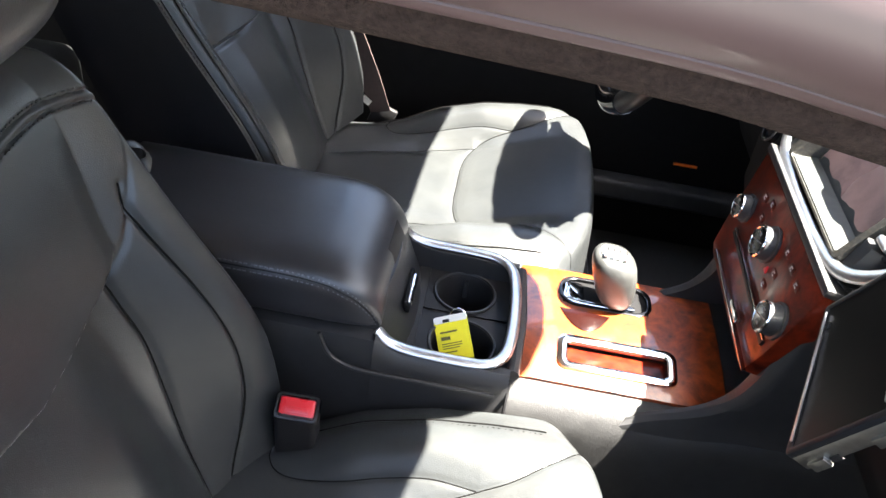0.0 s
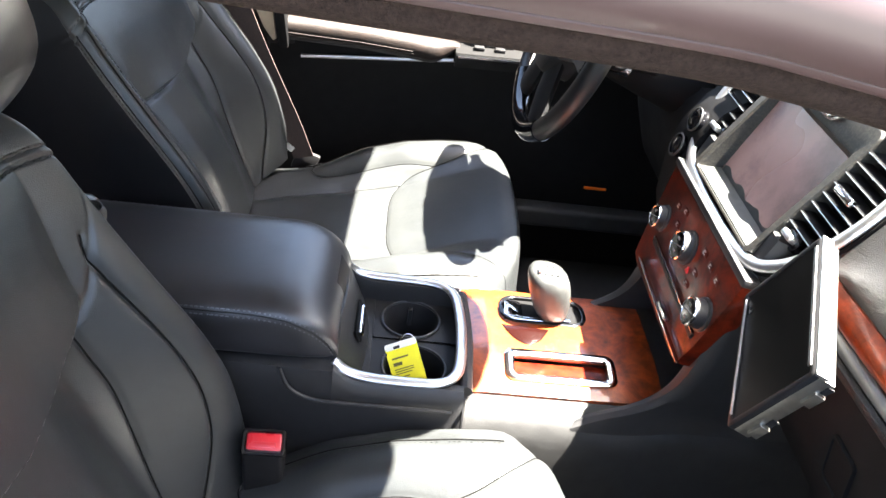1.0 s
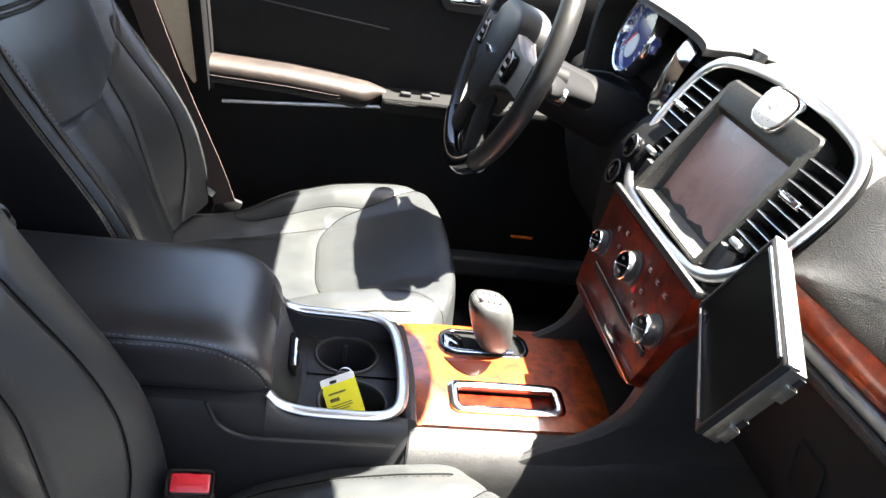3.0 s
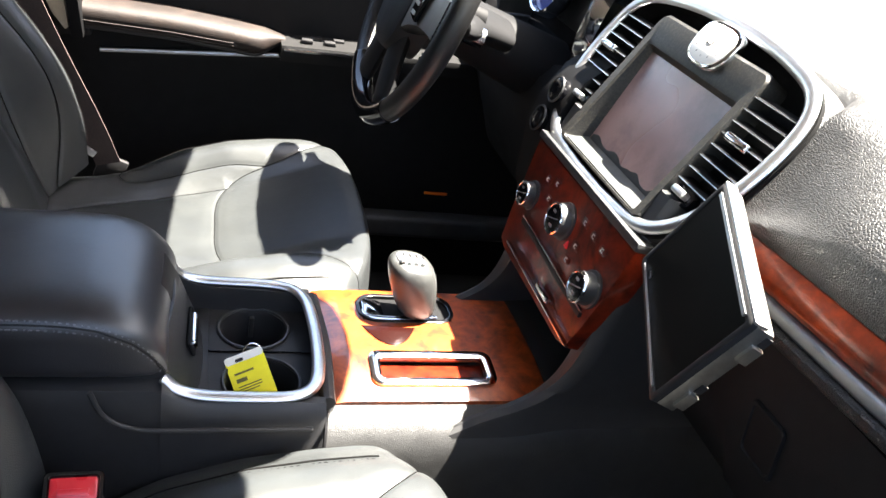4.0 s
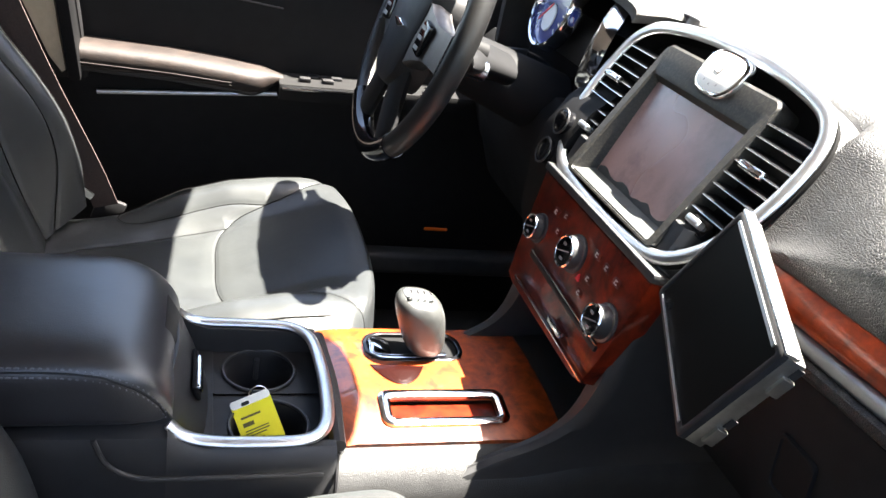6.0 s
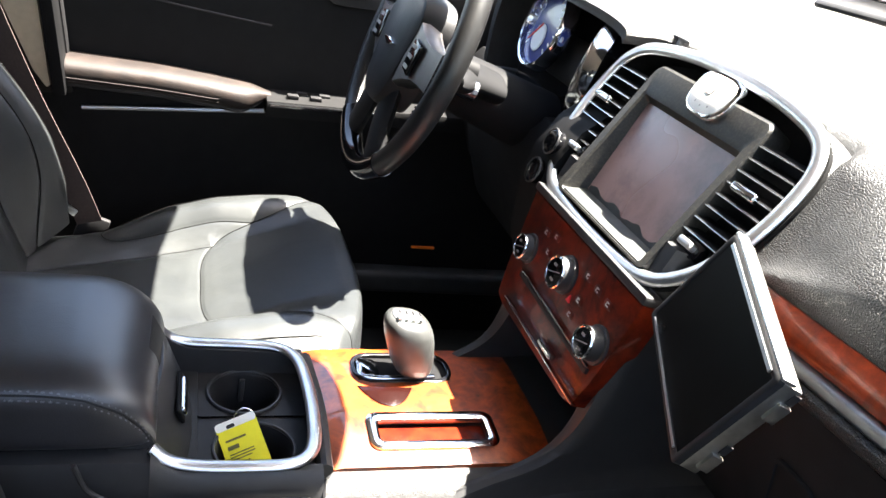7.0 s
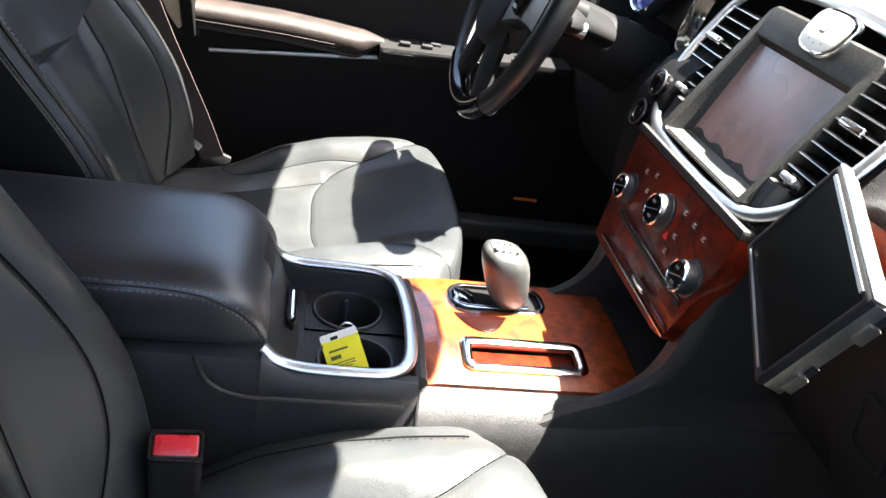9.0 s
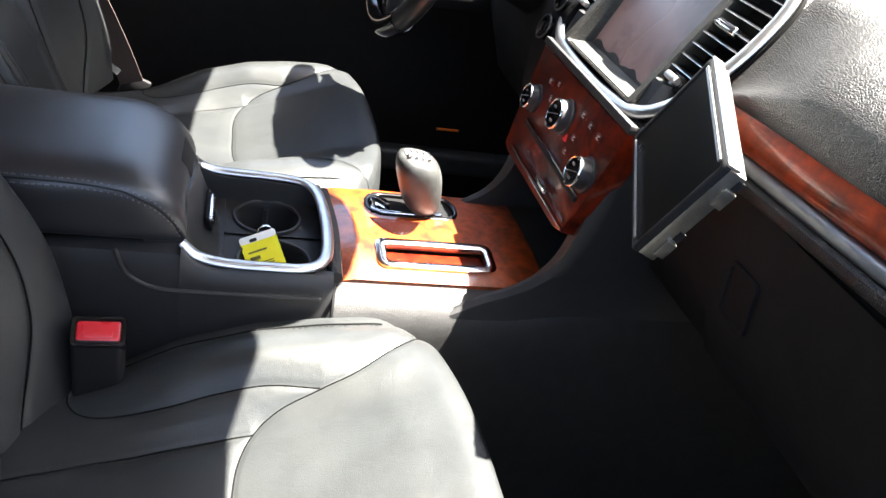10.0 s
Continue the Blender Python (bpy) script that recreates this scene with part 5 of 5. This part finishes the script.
part("rim_strip", box((0.175, 0.012, 0.003), lm @ pose(0, 0.007, 0.0558), 0.001), SATIN, unit, "bright upper edge")
part("screen_pane", panel(rounded(0.165, 0.099, 0.002, 3), lm @ Matrix.Translation((0, 0.0015, 0)), 0.008), PANE, unit, "dark glass")
for zz in (0.0495, -0.0495):
    part("silver_line", box((0.150, 0.0014, 0.0034 if zz > 0 else 0.0018), lm @ pose(0, -0.0006, zz)), SATIN, unit)
for zz in (-0.036, 0.030):
    part("case_tab", box((0.004, 0.010, 0.018), lm @ pose(0.0880, 0.020, zz), 0.001), STEEL, unit)
for zz in (-0.020, 0.045):
    part("side_slot", box((0.0012, 0.006, 0.010), lm @ pose(0.0866, 0.021, zz)), PLASTIC_DARK, unit)
part("mount_arm", tube([lm @ Vector((-0.03, 0.03, 0.0)), lm @ Vector((-0.03, 0.075, 0.0)), (0.235, -0.235, 0.70)], 0.010, 8), PLASTIC_DARK, unit)

# ---------------------------------------------------------------- driver's door
door = thing("driver_door", (-0.1, 0.88, 0.2), "closed black door panel with tan-topped armrest and chrome strip", "car door")
DP = 0.875
rings = []
for x in np.linspace(-0.53, 0.75, 30):
    sec = ((0.0, DP + 0.02), (0.10, DP + 0.005), (0.30, DP), (0.46, DP - 0.006), (0.60, DP - 0.008), (0.70, DP - 0.011), (0.80, DP - 0.014), (0.86, DP - 0.006), (0.875, DP + 0.03))
    rings.append([Vector((x, y, z)) for z, y in sec] + [Vector((x, DP + 0.10, 0.875)), Vector((x, DP + 0.10, 0.0))])
part("panel", loft(rings), DOOR_SKIN, door, "black moulded panel")


def arm_pad(zoff, w, h):
    rings = []
    for x in np.linspace(-0.490, -0.092, 40):
        top = lin(x, [(-0.49, 0.598), (-0.30, 0.594), (-0.20, 0.586), (-0.13, 0.578), (-0.09, 0.566)])
        k = 1 - 0.75 * smooth(-0.17, -0.09, x) ** 2
        e = math.sqrt(max(0.02, 1 - max(0.0, (-0.462 - x) / 0.029) ** 2))
        ring = []
        for q in range(28):
            a = 2 * math.pi * q / 28
            ca, sa = math.cos(a), math.sin(a)
            ring.append(Vector((x, 0.842 + w * k * math.copysign(abs(ca) ** 0.72, ca), top - h * e * k + h * e * k * math.copysign(abs(sa) ** 0.72, sa) + zoff * k)))
        rings.append(ring)
    return loft(rings)


pad_ob = part("armrest", arm_pad(0, 0.048, 0.026), ARM_TAN, door, "worn brown armrest top faded by sun")
part("armrest_base", arm_pad(-0.032, 0.0420, 0.011), PLASTIC, door)
for dz in (0.0, -0.006):
    path = [(x, 0.7936, lin(x, [(-0.49, 0.566), (-0.30, 0.562), (-0.20, 0.556)]) + dz) for x in np.linspace(-0.48, -0.19, 60)]
    part("armrest_stitching", tube(path, 0.0008, 6), THREAD_PALE, pad_ob)
sw = part("switch_panel", loft([[Vector((x, y, z + 0.02 * (x + 0.09))) for y, z in ((0.800, 0.548), (0.803, 0.560), (0.870, 0.566), (0.875, 0.530), (0.806, 0.528))] for x in np.linspace(-0.10, 0.30, 12)]), DOOR_SKIN, door, "black switch panel")
for k in range(4):
    part("window_switch", box((0.022, 0.016, 0.008), pose(-0.05 + 0.045 * (k % 2) + 0.02 * (k // 2), 0.828 + 0.022 * (k // 2), 0.567), 0.002), PLASTIC_DARK, sw)
part("switch_trim", tube(curve([(-0.095, 0.800, 0.553), (0.02, 0.799, 0.556), (0.14, 0.800, 0.559)]), 0.0035, 8), CHROME, sw)
part("door_strip", tube(curve([(-0.432, 0.862, 0.492), (-0.2, 0.856, 0.514), (0.0, 0.854, 0.534), (0.16, 0.856, 0.548)]), 0.0045, 8), SATIN, door, "thin chrome strip")
part("panel_crease", tube(curve([(-0.515, 0.8645, 0.716), (-0.40, 0.8645, 0.716), (-0.255, 0.8645, 0.703), (-0.10, 0.865, 0.690)]), 0.0022, 6), PLASTIC, door)
part("door_veneer", loft([[Vector((x, y, z + 0.02 * x)) for y, z in ((0.857, 0.800), (0.851, 0.815), (0.855, 0.832), (0.89, 0.832), (0.89, 0.80))] for x in np.linspace(-0.40, -0.01, 12)]), WOOD_SHADE, door, "red burl strip")
part("veneer_edge", tube([(-0.40, 0.855, 0.788), (-0.01, 0.855, 0.796)], 0.003, 8), SATIN, door)
hp = part("handle_cup", panel(rounded(0.115, 0.055, 0.022, 6), axes((0.055, 0.855, 0.775), (1, 0, 0), (0, 0, 1)), 0.03, 0.004), PLASTIC, door)
part("door_handle", panel(rounded(0.078, 0.032, 0.010, 6), axes((0.050, 0.846, 0.782), (1, 0, 0.05), (0, 0.25, 1)), 0.010, 0.004), CHROME, door, "chrome release handle")
part("kick_light", box((0.056, 0.006, 0.0065), pose(0.286, 0.866, 0.238), 0.0025), AMBER, door, "small amber marker")

solo("sill_trim", box((1.15, 0.050, 0.05), pose(0.14, 0.846, 0.165), 0.012, 3), mat("scuffed_sill", (0.026, 0.026, 0.027), 0.6, vary=0.25, scale=30, bump=0.3, bump_scale=400),
     "scuffed black sill trim under the driver door", "trim", "structure")

# pillar, belt and rear
pil = thing("b_pillar_driver", (-0.56, 0.78, 0.3), "beige centre pillar trim behind the driver door", "pillar", kind="structure")
part("upper_trim", panel([(-0.055, 0.33), (0.053, 0.33), (0.053, -0.325), (0.046, -0.33), (0.030, -0.30), (-0.055, 0.02)], pose(-0.555, 0.723, 0.86, 12, -5, 0), 0.05, 0.006), BEIGE, pil, "beige trim tapering to its foot")
part("door_seal", box((0.022, 0.06, 0.66), pose(-0.488, 0.744, 0.86, 12, -5, 0), 0.006), DEEP, pil)
part("pillar_core", box((0.26, 0.03, 0.72), pose(-0.605, 0.792, 0.86, 12, -5, 0), 0.008), PLASTIC_DARK, pil)
part("lower_trim", box((0.13, 0.05, 0.52), pose(-0.545, 0.80, 0.28, 0, -3, 0), 0.015), PLASTIC_DARK, pil)
belt = thing("seat_belt", (-0.40, 0.68, 0.36), "brown-black seat belt hanging beside the driver seat", "seat belt")
bp = [(-0.398, 0.680, 0.340), (-0.43, 0.682, 0.42), (-0.50, 0.690, 0.57), (-0.57, 0.700, 0.74), (-0.64, 0.715, 0.92), (-0.68, 0.725, 1.02)]
cv = curve(bp, 8)
rings = []
for i, p in enumerate(cv):
    d = (cv[min(i + 1, len(cv) - 1)] - cv[max(i - 1, 0)]).normalized()
    s = d.cross(Vector((0.25, 1, 0))).normalized()
    nn = s.cross(d)
    rings.append([p + s * 0.023 + nn * 0.0009, p - s * 0.023 + nn * 0.0009, p - s * 0.023 - nn * 0.0009, p + s * 0.023 - nn * 0.0009])
part("webbing", loft(rings), BELT, belt, "woven belt")
part("anchor", box((0.05, 0.012, 0.05), pose(-0.395, 0.690, 0.325, 0, 20, 0), 0.005), PLASTIC_DARK, belt)
part("belt_tongue", box((0.035, 0.006, 0.012), pose(-0.432, 0.660, 0.375, 0, 35, 0), 0.002), SATIN, belt)
rear = thing("rear_bench", (-1.35, 0, 0.2), "dark leather rear bench behind the front seats", "bench seat")
part("bench_cushion", box((0.50, 1.30, 0.20), pose(-1.25, 0, 0.30), 0.05, 4), LEATHER, rear)
part("bench_back", box((0.16, 1.30, 0.62), pose(-1.52, 0, 0.60, 0, -20, 0), 0.05, 4), LEATHER, rear)
